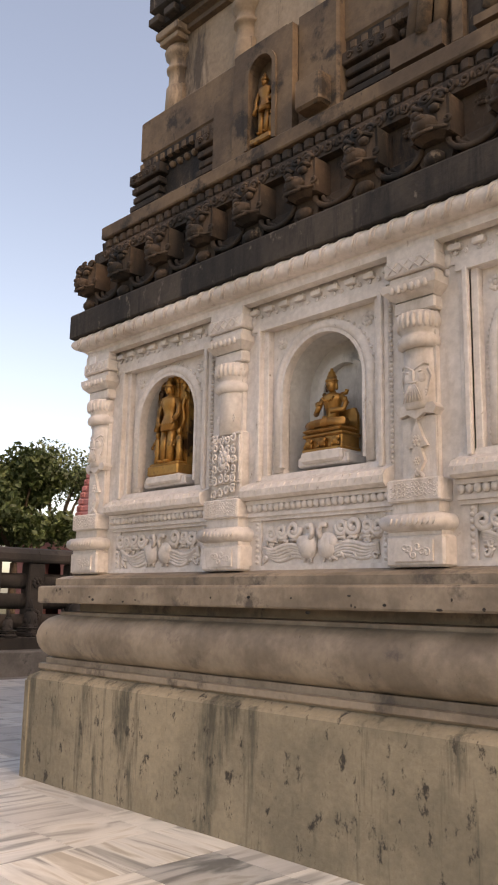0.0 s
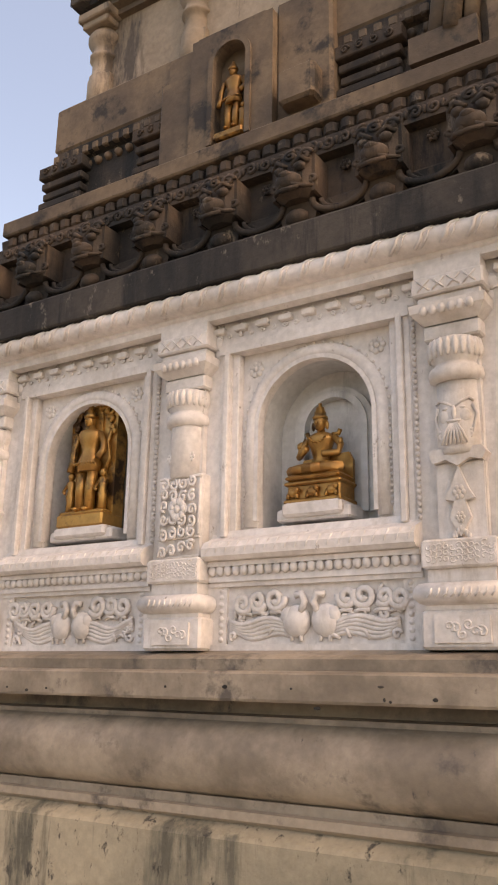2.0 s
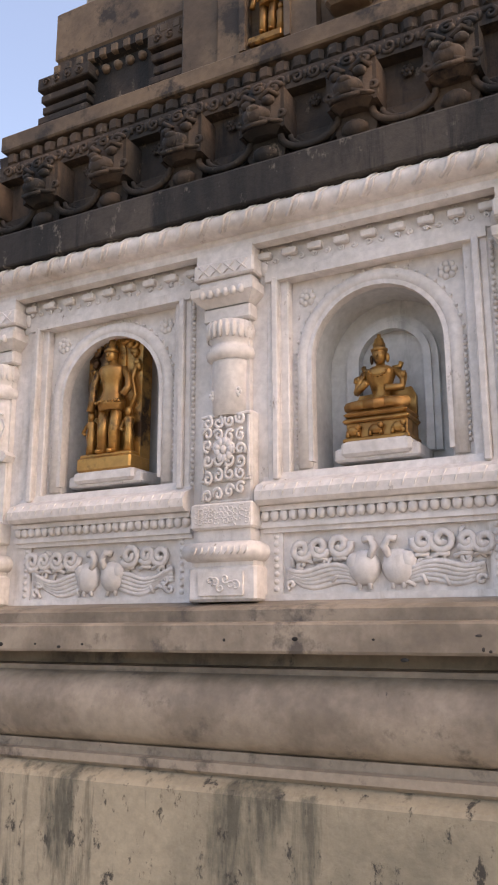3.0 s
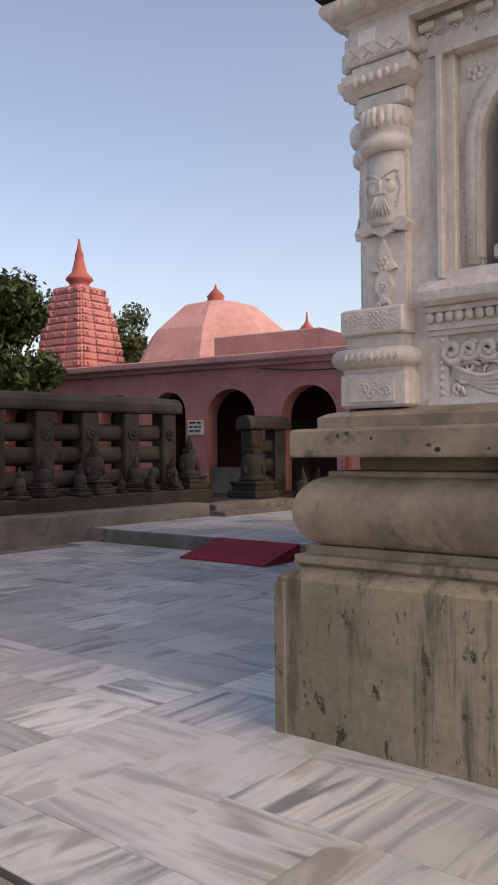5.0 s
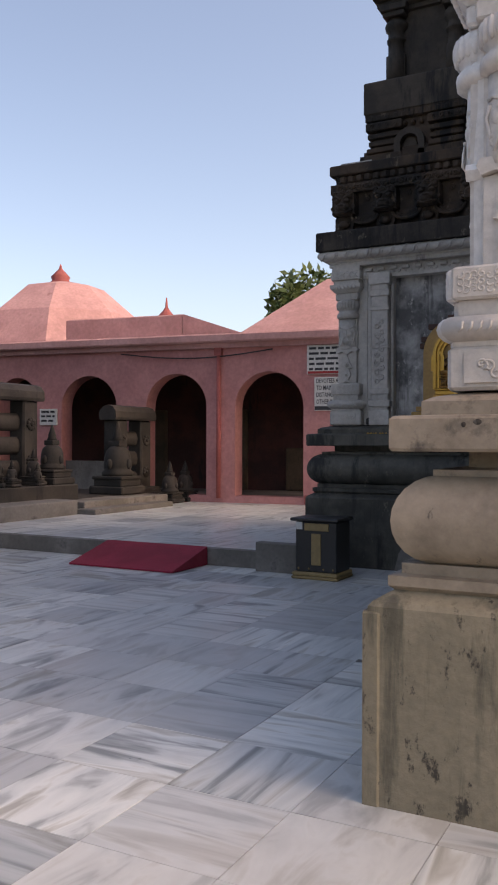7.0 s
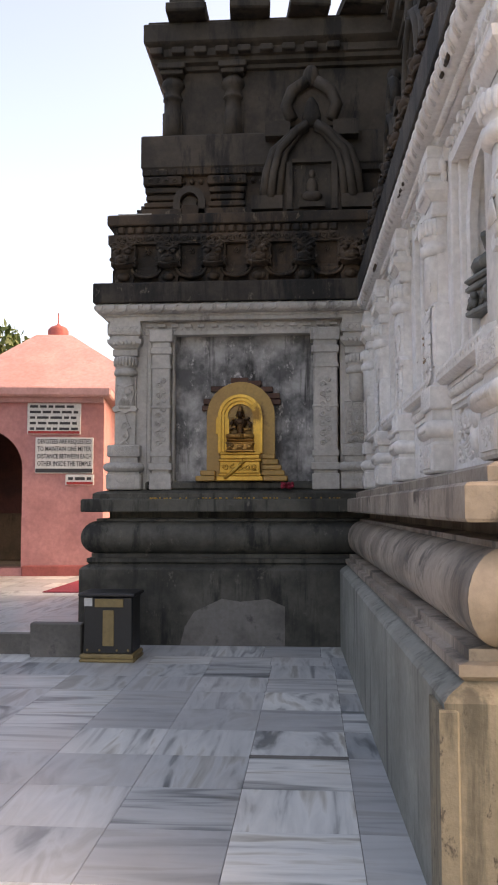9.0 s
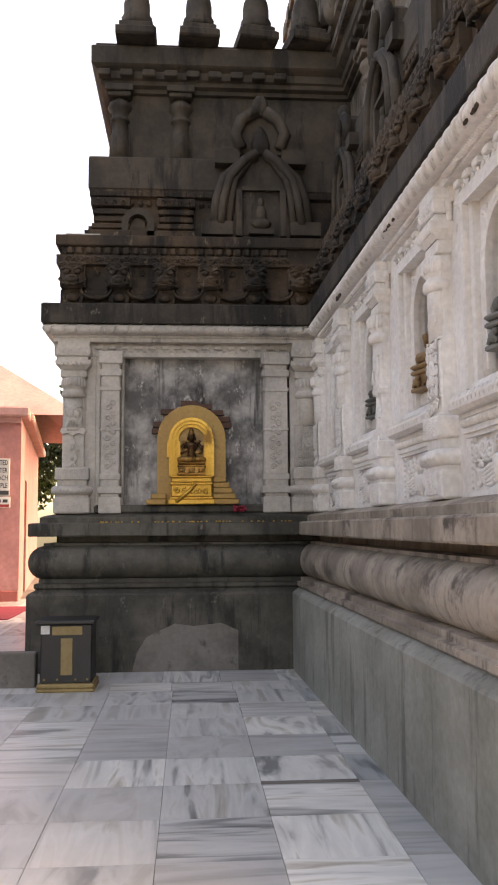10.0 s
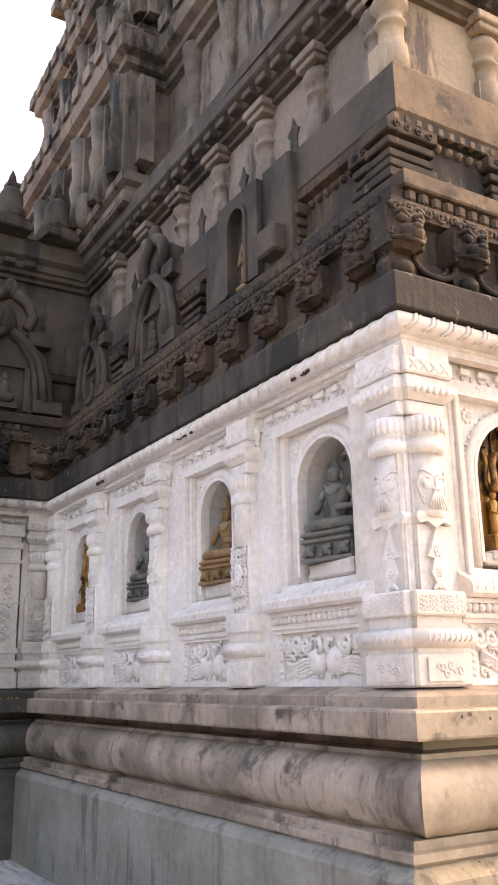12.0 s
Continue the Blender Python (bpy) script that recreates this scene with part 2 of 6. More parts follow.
MARBLE = marble("banded_white_marble", True)
MARBLE_JOINED = marble("banded_white_marble_field", False)


# ---- mesh building ----
class Shape:
    """Gathers vertices and faces of one mesh; x along the wall, y into it, z up, so that fronts face -y."""

    def __init__(self):
        self.v, self.f, self.s = [], [], []

    def add(self, verts, faces, smooth=False):
        n = len(self.v)
        self.v += [tuple(p) for p in verts]
        self.f += [tuple(i + n for i in q) for q in faces]
        self.s += [smooth] * len(faces)
        return self

    def box(self, x0, x1, y0, y1, z0, z1, taper=0.0):
        t = taper
        v = [(x0, y0, z0), (x1, y0, z0), (x1, y1, z0), (x0, y1, z0), (x0 + t, y0 + t, z1), (x1 - t, y0 + t, z1), (x1 - t, y1 - t, z1), (x0 + t, y1 - t, z1)]
        return self.add(v, [(3, 2, 1, 0), (4, 5, 6, 7), (0, 1, 5, 4), (1, 2, 6, 5), (2, 3, 7, 6), (3, 0, 4, 7)])

    def chamfered(self, x0, x1, y0, y1, z0, z1, c=0.012):
        """A box with its front and upright edges cut at an angle."""
        xs = [(x0 + c, y0), (x1 - c, y0), (x1, y0 + c), (x1, y1), (x0, y1), (x0, y0 + c)]
        mid = ((x0 + x1) / 2, (y0 + y1) / 2)

        def ring(z, inset):
            return [(x + (inset if x < mid[0] else -inset), y + (inset if y < mid[1] else 0), z) for x, y in xs]
        v = ring(z0, c) + ring(z0 + c, 0) + ring(z1 - c, 0) + ring(z1, c)
        f = [tuple(range(5, -1, -1)), tuple(range(18, 24))]
        for k in range(3):
            f += [(k * 6 + i, k * 6 + (i + 1) % 6, k * 6 + 6 + (i + 1) % 6, k * 6 + 6 + i) for i in range(6)]
        return self.add(v, f)

    def lathe(self, cx, cy, rows, n=12, sx=1.0, sy=1.0, smooth=True, turn=0.0):
        """rows of (radius, z)."""
        v = [(cx + r * sx * math.cos(turn + 2 * math.pi * i / n), cy + r * sy * math.sin(turn + 2 * math.pi * i / n), z) for r, z in rows for i in range(n)]
        f = [(k * n + i, k * n + (i + 1) % n, k * n + n + (i + 1) % n, k * n + n + i) for k in range(len(rows) - 1) for i in range(n)]
        self.add(v, f, smooth)
        n0 = len(self.v) - len(v)
        self.f += [tuple(n0 + i for i in range(n - 1, -1, -1)), tuple(n0 + (len(rows) - 1) * n + i for i in range(n))]
        self.s += [False, False]
        return self

    def ball(self, c, r, n=8, m=6):
        """An ellipsoid with radii r."""
        rx, ry, rz = (r, r, r) if isinstance(r, float) else r
        v = [(c[0], c[1], c[2] - rz)]
        for k in range(1, m):
            a = -math.pi / 2 + math.pi * k / m
            v += [(c[0] + rx * math.cos(a) * math.cos(2 * math.pi * i / n), c[1] + ry * math.cos(a) * math.sin(2 * math.pi * i / n), c[2] + rz * math.sin(a)) for i in range(n)]
        v.append((c[0], c[1], c[2] + rz))
        f = [(0, 1 + (i + 1) % n, 1 + i) for i in range(n)]
        for k in range(m - 2):
            f += [(1 + k * n + i, 1 + k * n + (i + 1) % n, 1 + k * n + n + (i + 1) % n, 1 + k * n + n + i) for i in range(n)]
        t = len(v) - 1
        f += [(t, t - n + i, t - n + (i + 1) % n) for i in range(n)]
        return self.add(v, f, True)

    def tube(self, pts, r, n=6, flat=1.0, taper=False):
        """A round rod through pts."""
        P = [Vector(p) for p in pts]
        v, up = [], Vector((0, 1, 0))
        for i, p in enumerate(P):
            d = (P[min(i + 1, len(P) - 1)] - P[max(i - 1, 0)]).normalized()
            a = d.cross(up)
            a = a.normalized() if a.length > 1e-3 else Vector((1, 0, 0))
            b = d.cross(a).normalized()
            rr = r * (1 - 0.75 * i / (len(P) - 1)) if taper else r
            v += [p + rr * (math.cos(2 * math.pi * k / n) * a + flat * math.sin(2 * math.pi * k / n) * b) for k in range(n)]
        f = [(i * n + k, i * n + (k + 1) % n, i * n + n + (k + 1) % n, i * n + n + k) for i in range(len(P) - 1) for k in range(n)]
        f += [tuple(range(n - 1, -1, -1)), tuple(range((len(P) - 1) * n, len(P) * n))]
        return self.add(v, f, True)

    def prism(self, outline, y0, y1):
        """An outline in x and z, pushed from y0 to y1."""
        n = len(outline)
        v = [(x, y0, z) for x, z in outline] + [(x, y1, z) for x, z in outline]
        f = [tuple(range(n)), tuple(range(2 * n - 1, n - 1, -1))] + [(i, i + n, (i + 1) % n + n, (i + 1) % n) for i in range(n)]
        return self.add(v, f)

    def band(self, inner, outer, y0, y1, closed=False):
        """A flat ribbon between two lines of points in x and z, from y0 to y1."""
        n = len(inner)
        v = [(x, y0, z) for x, z in inner] + [(x, y0, z) for x, z in outer] + [(x, y1, z) for x, z in inner] + [(x, y1, z) for x, z in outer]
        f = []
        for i in range(n - 1):
            f += [(i, i + 1, n + i + 1, n + i), (2 * n + i + 1, 2 * n + i, 3 * n + i, 3 * n + i + 1), (i + 1, i, 2 * n + i, 2 * n + i + 1), (n + i, n + i + 1, 3 * n + i + 1, 3 * n + i)]
        f += [(0, n, 3 * n, 2 * n), (2 * n - 1, n - 1, 3 * n - 1, 4 * n - 1)]
        return self.add(v, f)

    def sweep(self, path, rows, smooth=False):
        """rows of (offset to the left, z) carried along a path in the plan, with mitred corners."""
        P = [Vector(p) for p in path]
        v, n = [], len(rows)
        for i, p in enumerate(P):
            a = (p - P[i - 1]).normalized() if i else (P[1] - p).normalized()
            b = (P[i + 1] - p).normalized() if i + 1 < len(P) else a
            na, nb = Vector((-a.y, a.x)), Vector((-b.y, b.x))
            mit = (na + nb) / (1 + na.dot(nb))
            v += [(p.x + mit.x * o, p.y + mit.y * o, z) for o, z in rows]
        f = [(i * n + n + k, i * n + k, i * n + k + 1, i * n + n + k + 1) for i in range(len(P) - 1) for k in range(n - 1)]
        return self.add(v, f, smooth)

    def spiral(self, x, z, r, y, turns=1.4, start=0.0, way=1, thick=0.012):
        k = 16
        pts = [(x + way * r * (1 - 0.8 * i / k) * math.cos(start + turns * 2 * math.pi * i / k), y, z + r * (1 - 0.8 * i / k) * math.sin(start + turns * 2 * math.pi * i / k)) for i in range(k + 1)]
        return self.tube(pts, thick, 5)

    def rosette(self, x, z, r, y, petals=8):
        for i in range(petals):
            a = 2 * math.pi * i / petals
            self.ball((x + 0.62 * r * math.cos(a), y, z + 0.62 * r * math.sin(a)), (r * 0.36, r * 0.3, r * 0.36), 6, 4)
        return self.ball((x, y - r * 0.1, z), (r * 0.34, r * 0.34, r * 0.34), 6, 4)

    def mesh(self, name):
        me = bpy.data.meshes.new(name)
        me.from_pydata(self.v, [], self.f)
        me.polygons.foreach_set("use_smooth", self.s)
        me.update()
        return me


def thing(name, label, category, kind="", group="", at=(0, 0, 0)):
    e = new(name)
    e.empty_display_size = 0.1
    e.matrix_world = Matrix.Translation(at)
    return tagged(e, label, category, group, kind)


def part(name, shape, material, parent, label="", at=None):
    """Links a shape (or a ready mesh) as one mesh object under parent, at a pose in the world."""
    me = shape if isinstance(shape, bpy.types.Mesh) else shape.mesh(name)
    if not me.materials:
        me.materials.append(material)
    ob = new(name, me)
    if parent is not None:
        ob.parent = parent
        ob.matrix_parent_inverse = world_pose(parent).inverted()
    ob.matrix_basis = at if at is not None else Matrix()
    return tagged(ob, label)


def world_pose(ob):
    m = ob.matrix_parent_inverse @ ob.matrix_basis if ob.parent else ob.matrix_basis
    return world_pose(ob.parent) @ m if ob.parent else m


def solo(name, shape, material, label, category, kind="", group="", at=None):
    return tagged(part(name, shape, material, None, "", at), label, category, group, kind)


# ---- plan: temple front (west), recess (north), wing (west front of the projecting wing) ----
XA, YB, XC, YC = 4.55, 6.40, 10.69, 9.41
SKEW = 0.024                          # the recess runs slightly out of square with the front


def outline(north):
    """The plan of a course, whose stretch in the recess lies at y = north."""
    return [(XA, -3.0), (XA, north), (XC, north + SKEW * (XC - XA)), (XC, YC), (13.6, YC), (13.6, 2.0)]


YK = 6.30                             # the cornice stands less far out in the recess
XU, YU, YS = 4.485, 6.285, 6.18       # faces of the upper storey, and of the slab over the brackets
FOOT, LEDGE, CROWN, SLAB_LINE = outline(6.43), outline(6.35), outline(YK), outline(YS)
STOREY = [(XU, -3.0), (XU, YU), (XC, YU + SKEW * (XC - XA)), (XC, YC), (13.6, YC), (13.6, 2.0)]


def recess(y):
    """The face of the recess that starts at y on the front's corner; x of the shape runs to -x."""
    return Matrix.Translation((XA, y, 0)) @ Matrix.Rotation(math.atan(SKEW), 4, "Z") @ Matrix.Translation((-XA, 0, 0)) @ pose(0, 0, 0, 0, 0, 180)


WEST = pose(XA, 0, 0, 0, 0, -90)      # x of the shape runs to -y
NORTH = recess(YB)
NORTH_CORNICE = recess(YK)
NORTH_STOREY = recess(YU)
NORTH_BRACKETS = recess(6.22)
WEST_STOREY = pose(XU, 0, 0, 0, 0, -90)
WING = pose(XC, 0.04, 0, 0, 0, -90)


# ---- temple: plinth and courses that run round it ----
def halfround(o0, o1, z0, z1, n=8):
    """A bulging course from z0 to z1."""
    return [(o0 + (o1 - o0) * math.sin(math.pi * i / n), z0 + (z1 - z0) * (0.5 - 0.5 * math.cos(math.pi * i / n))) for i in range(n + 1)]


def course(name, rows, mats, parent, label="", smooth=False, outline=None):
    """One course on the front, the recess and the wing, each stretch a mesh of its own."""
    outline = outline or (STOREY if parent.name.startswith("upper") else CROWN if parent.name.startswith("temple_cornice") else LEDGE)
    for i, mat in enumerate(mats):
        s = Shape()
        full = Shape().sweep(outline, rows, smooth)
        n = len(rows)
        a, b = [(0, 1), (1, 2), (2, 3), (3, 5)][i]
        s.add(full.v[a * n:(b + 1) * n], [(k * n + n + j, k * n + j, k * n + j + 1, k * n + n + j + 1) for k in range(b - a) for j in range(n - 1)], smooth)
        part(name, s, mat, parent, label)


plinth = thing("temple_plinth", "stained tan stone plinth with rounded torus moulding", "plinth", "structure", at=(XA, YB, 0))
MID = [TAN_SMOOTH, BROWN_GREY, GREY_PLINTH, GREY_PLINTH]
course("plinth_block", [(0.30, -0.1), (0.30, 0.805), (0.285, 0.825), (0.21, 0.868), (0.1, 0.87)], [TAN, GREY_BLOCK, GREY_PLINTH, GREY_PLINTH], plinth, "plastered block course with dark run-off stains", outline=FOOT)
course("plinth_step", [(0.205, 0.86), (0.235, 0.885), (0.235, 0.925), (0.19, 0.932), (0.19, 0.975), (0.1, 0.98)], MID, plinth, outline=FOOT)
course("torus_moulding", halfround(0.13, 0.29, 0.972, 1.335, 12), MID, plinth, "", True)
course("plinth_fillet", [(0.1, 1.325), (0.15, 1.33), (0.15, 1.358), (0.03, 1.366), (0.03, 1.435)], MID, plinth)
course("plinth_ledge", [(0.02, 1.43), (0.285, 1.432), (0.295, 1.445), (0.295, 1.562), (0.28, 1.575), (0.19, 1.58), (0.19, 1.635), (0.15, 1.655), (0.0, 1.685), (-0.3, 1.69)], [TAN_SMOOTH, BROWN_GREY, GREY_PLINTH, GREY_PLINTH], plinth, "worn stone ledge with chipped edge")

part("corner_slab", Shape().chamfered(4.242, 4.5, 6.672, 6.742, -0.05, 0.785, 0.008), TAN, plinth, "upright slab edge at the corner")

cornice = thing("temple_cornice", "white rolled cornice under a blackened stone band", "cornice", "structure", at=(XA, YB, 3.4))
PALE = [WHITE, WHITE_BRIGHTENED, WHITE_SHADED, WHITE_SHADED]
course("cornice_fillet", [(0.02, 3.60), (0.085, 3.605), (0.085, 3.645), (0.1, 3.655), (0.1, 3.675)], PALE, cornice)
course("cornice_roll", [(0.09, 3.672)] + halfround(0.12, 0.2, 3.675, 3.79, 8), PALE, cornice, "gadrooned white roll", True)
course("stone_band", [(0.1, 3.786), (0.205, 3.788), (0.212, 3.796), (0.212, 4.0), (0.2, 4.016), (0.0, 4.03)], [DARK_BAND] * 4, cornice, "blackened flat stone band")
course("bracket_backing", [(0.03, 4.02), (0.03, 4.2), (0.0, 4.25), (0.0, 4.5)], [DARK] * 4, cornice)
course("relief_band", [(0.0, 4.495), (0.075, 4.5), (0.075, 4.61), (0.0, 4.615)], [DARK] * 4, cornice)
course("tongue_backing", [(0.02, 4.61), (0.03, 4.72)], [DARK] * 4, cornice)
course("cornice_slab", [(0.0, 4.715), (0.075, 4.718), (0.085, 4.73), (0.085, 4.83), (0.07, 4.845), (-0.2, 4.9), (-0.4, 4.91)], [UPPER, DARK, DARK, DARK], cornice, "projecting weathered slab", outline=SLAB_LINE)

upper = thing("upper_storey", "weathered grey-brown upper storey with colonnettes and arched gables", "temple storey", "structure", at=(XA, YB, 4.9))
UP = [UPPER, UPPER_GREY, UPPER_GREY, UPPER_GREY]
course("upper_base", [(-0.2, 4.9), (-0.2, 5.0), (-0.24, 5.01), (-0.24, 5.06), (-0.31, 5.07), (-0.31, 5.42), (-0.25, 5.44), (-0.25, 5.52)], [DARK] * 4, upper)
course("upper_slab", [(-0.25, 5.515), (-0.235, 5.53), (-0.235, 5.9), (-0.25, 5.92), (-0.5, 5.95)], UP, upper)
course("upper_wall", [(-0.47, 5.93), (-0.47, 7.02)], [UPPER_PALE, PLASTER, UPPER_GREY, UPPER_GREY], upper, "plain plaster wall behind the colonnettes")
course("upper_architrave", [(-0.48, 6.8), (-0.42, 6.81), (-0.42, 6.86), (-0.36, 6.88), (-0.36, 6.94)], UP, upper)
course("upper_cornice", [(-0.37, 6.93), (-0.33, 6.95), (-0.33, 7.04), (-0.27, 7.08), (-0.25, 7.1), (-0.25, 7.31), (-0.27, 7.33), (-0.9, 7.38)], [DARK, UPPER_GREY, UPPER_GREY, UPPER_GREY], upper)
solo("temple_roof_terrace", Shape().box(XA + 0.3, 13.3, 2.0, YB - 0.3, 7.2, 7.33).box(XC + 0.3, 13.3, YB - 0.3, YC - 0.3, 7.2, 7.37), UPPER_GREY, "plain weathered flat roof terrace of the temple", "roof", "structure")


# ---- pilasters ----
def pilaster_meshes(kind, w=0.15):
    """Base, shaft, carving and capital of a wall pilaster, its front 0.1 before the wall."""
    f = -0.1
    base = Shape().chamfered(-w - 0.05, w + 0.05, f - 0.01, 0.1, 1.68, 1.86, 0.014)
    base.box(-w + 0.02, w - 0.02, f - 0.022, f, 1.71, 1.83)
    base.box(-w - 0.03, w + 0.03, f, 0.1, 1.86, 1.885)
    prof = halfround(0.0, 0.05, 1.88, 1.985, 6)
    pts = []
    for o, z in prof:
        pts.append([(-w - 0.02 - o, 0.1, z), (-w - 0.02 - o, f - o, z), (w + 0.02 + o, f - o, z), (w + 0.02 + o, 0.1, z)])
    base.add([p for r in pts for p in r], [(k * 4 + j, k * 4 + j + 1, k * 4 + 5 + j, k * 4 + 4 + j) for k in range(6) for j in range(3)], True)
    base.box(-w - 0.01, w + 0.01, f + 0.01, 0.1, 1.98, 2.05)
    base.chamfered(-w - 0.035, w + 0.035, f - 0.02, 0.1, 2.05, 2.185, 0.01)
    for i in range(11):
        x = -0.15 + 0.03 * i
        for z in (2.09, 2.118, 2.147):
            base.spiral(x, z + 0.006 * math.sin(3 * i), 0.019, f - 0.019, 0.7 + 0.1 * (i % 4), 1.9 * i + 7 * z, 1 if i % 2 else -1, 0.0055)
        if 2 < i < 9:
            base.spiral(x, 1.77 + 0.025 * math.sin(2.3 * i), 0.026, f - 0.022, 1.1, 1.7 * i, 1 if i % 2 else -1, 0.006)
    for i in range(9):
        base.tube([(-0.15 + 0.0375 * i, f - 0.046, 1.915), (-0.15 + 0.0375 * i + 0.018, f - 0.052, 1.93), (-0.15 + 0.0375 * i + 0.02, f - 0.045, 1.955)], 0.006, 5)
    shaft, carving = Shape(), Shape()
    if kind == "round":
        shaft.box(-w + 0.01, w - 0.01, f + 0.02, 0.1, 2.18, 3.2)
        shaft.chamfered(-w - 0.03, w + 0.03, f - 0.02, 0.1, 2.18, 2.68, 0.012)
        for z0, z1 in ((2.19, 2.205), (2.3, 2.315), (2.655, 2.67)):
            shaft.chamfered(-w - 0.025, w + 0.025, f - 0.034, 0.1, z0, z1, 0.004)
        for x in (-w - 0.012, w + 0.012):
            shaft.chamfered(x - 0.01, x + 0.01, f - 0.032, 0.1, 2.32, 2.65, 0.004)
        shaft.lathe(0, f + 0.03, [(0.118, 2.66), (0.122, 2.95), (0.122, 2.98)], 14, 1.0, 0.75)
        for k in range(6):
            z = 2.24 + 0.08 * k
            for q in (-0.115, -0.04, 0.04, 0.115):
                carving.spiral(q, z + 0.02 * math.sin(9 * q + k), 0.036, f - 0.064, 1.2, k * 1.7 + 5 * q, 1 if q > 0 else -1, 0.011)
        carving.rosette(0, 2.47, 0.075, f - 0.066, 9)
        carving.rosette(0, 2.79, 0.05, f - 0.066, 7)
        carving.rosette(-0.085, 2.78, 0.035, f - 0.04, 6).rosette(0.085, 2.78, 0.035, f - 0.04, 6)
    else:
        shaft.box(-w + 0.01, w - 0.01, f + 0.02, 0.1, 2.18, 3.2)
        shaft.box(-w + 0.015, w - 0.015, f + 0.005, 0.1, 2.18, 2.56)
        shaft.lathe(0, f + 0.03, [(0.12, 2.6), (0.132, 2.63), (0.128, 2.8), (0.122, 2.98)], 14, 1.0, 0.6)
        # hanging lip over a leaf and diamond pendant
        lip = [(-w - 0.015, 2.6), (-w + 0.01, 2.56), (-0.07, 2.575), (0, 2.54), (0.07, 2.575), (w - 0.01, 2.56), (w + 0.015, 2.6), (w - 0.01, 2.63), (-w + 0.01, 2.63)]
        carving.prism(lip, f - 0.03, f + 0.15)
        carving.prism([(0, 2.54), (-0.05, 2.43), (-0.085, 2.38), (-0.03, 2.37), (-0.06, 2.29), (0, 2.2), (0.06, 2.29), (0.03, 2.37), (0.085, 2.38), (0.05, 2.43)], f - 0.022, f + 0.15)
        carving.rosette(0, 2.41, 0.04, f - 0.025, 6).rosette(0, 2.29, 0.03, f - 0.025, 6)
        for i in range(7):
            carving.ball((-0.045 + 0.015 * i, f - 0.012, 2.2 + 0.012 * (3 - abs(3 - i))), (0.012, 0.02, 0.02), 6, 4)
        # worn lion mask: shallow cheeks, wedge nose, slanting brows, fan of strands under the mouth, side curls
        carving.ball((0, f - 0.058, 2.8), (0.016, 0.028, 0.04), 8, 6)
        carving.ball((0, f - 0.075, 2.756), (0.045, 0.022, 0.009), 8, 5)
        carving.tube([(0, f - 0.052, 2.84), (0, f - 0.05, 2.92)], 0.007, 5)
        for sgn in (-1, 1):
            carving.ball((sgn * 0.05, f - 0.03, 2.785), (0.045, 0.034, 0.04), 10, 6)
            carving.ball((sgn * 0.048, f - 0.05, 2.825), (0.022, 0.014, 0.008), 8, 5)
            carving.tube([(sgn * 0.008, f - 0.06, 2.832), (sgn * 0.04, f - 0.054, 2.852), (sgn * 0.085, f - 0.036, 2.872), (sgn * 0.11, f - 0.012, 2.86)], 0.009, 5)
            carving.tube([(sgn * 0.01, f - 0.05, 2.85), (sgn * 0.022, f - 0.05, 2.9), (sgn * 0.05, f - 0.044, 2.925)], 0.007, 5)
            carving.tube([(sgn * 0.1, f - 0.02, 2.84), (sgn * 0.122, f + 0.0, 2.79), (sgn * 0.105, f - 0.015, 2.73), (sgn * 0.09, f - 0.025, 2.68)], 0.011, 5)
            carving.spiral(sgn * 0.085, 2.69, 0.024, f - 0.028, 1.1, 1.0, sgn, 0.009)
        for i in range(7):
            a = (i - 3) * 0.19
            carving.tube([(0.25 * a * 0.12, f - 0.083, 2.745), (0.09 * math.sin(a), f - 0.085, 2.7), (0.14 * math.sin(a), f - 0.08, 2.64)], 0.0075, 5)
    neck = Shape().lathe(0, f + 0.03, [(0.12, 2.97), (0.15, 2.985), (0.155, 3.01), (0.15, 3.035), (0.125, 3.05), (0.12, 3.065), (0.15, 3.1), (0.16, 3.14), (0.145, 3.185), (0.11, 3.2)], 16, 1.05, 0.8)
    for i in range(11):
        a = math.pi + math.pi * (i + 0.5) / 11
        neck.ball((0.15 * math.cos(a), f + 0.03 + 0.12 * math.sin(a), 3.135), (0.02, 0.02, 0.052), 6, 5)
    cap = Shape().chamfered(-w - 0.01, w + 0.01, f - 0.03, 0.1, 3.2, 3.285, 0.01)
    cap.add([(sx * (w + o), y, z) for o, z in ((0.0, 3.285), (0.03, 3.31), (0.06, 3.34), (0.065, 3.385)) for sx, y in ((-1, 0.1), (-1, f - 0.03 - o), (1, f - 0.03 - o), (1, 0.1))],
            [(k * 4 + j, k * 4 + j + 1, k * 4 + 5 + j, k * 4 + 4 + j) for k in range(3) for j in range(3)] + [(12, 13, 14, 15)], False)
    cap.chamfered(-w - 0.03, w + 0.03, f - 0.05, 0.1, 3.385, 3.44, 0.008)
    cap.chamfered(-w - 0.055, w + 0.055, f - 0.075, 0.1, 3.44, 3.54, 0.01)
    cap.box(-w - 0.04, w + 0.04, f - 0.06, 0.1, 3.54, 3.61)
    for i in range(4):
        x = -w + 0.02 + i * (2 * w - 0.04) / 3.0
        cap.tube([(x - 0.035, f - 0.077, 3.46), (x + 0.035, f - 0.077, 3.52)], 0.006, 4)
        cap.tube([(x + 0.035, f - 0.077, 3.46), (x - 0.035, f - 0.077, 3.52)], 0.006, 4)
    for i in range(6):
        cap.ball((-w + 0.02 + i * (2 * w - 0.04) / 5, f - 0.085, 3.345), (0.026, 0.02, 0.03), 6, 4)
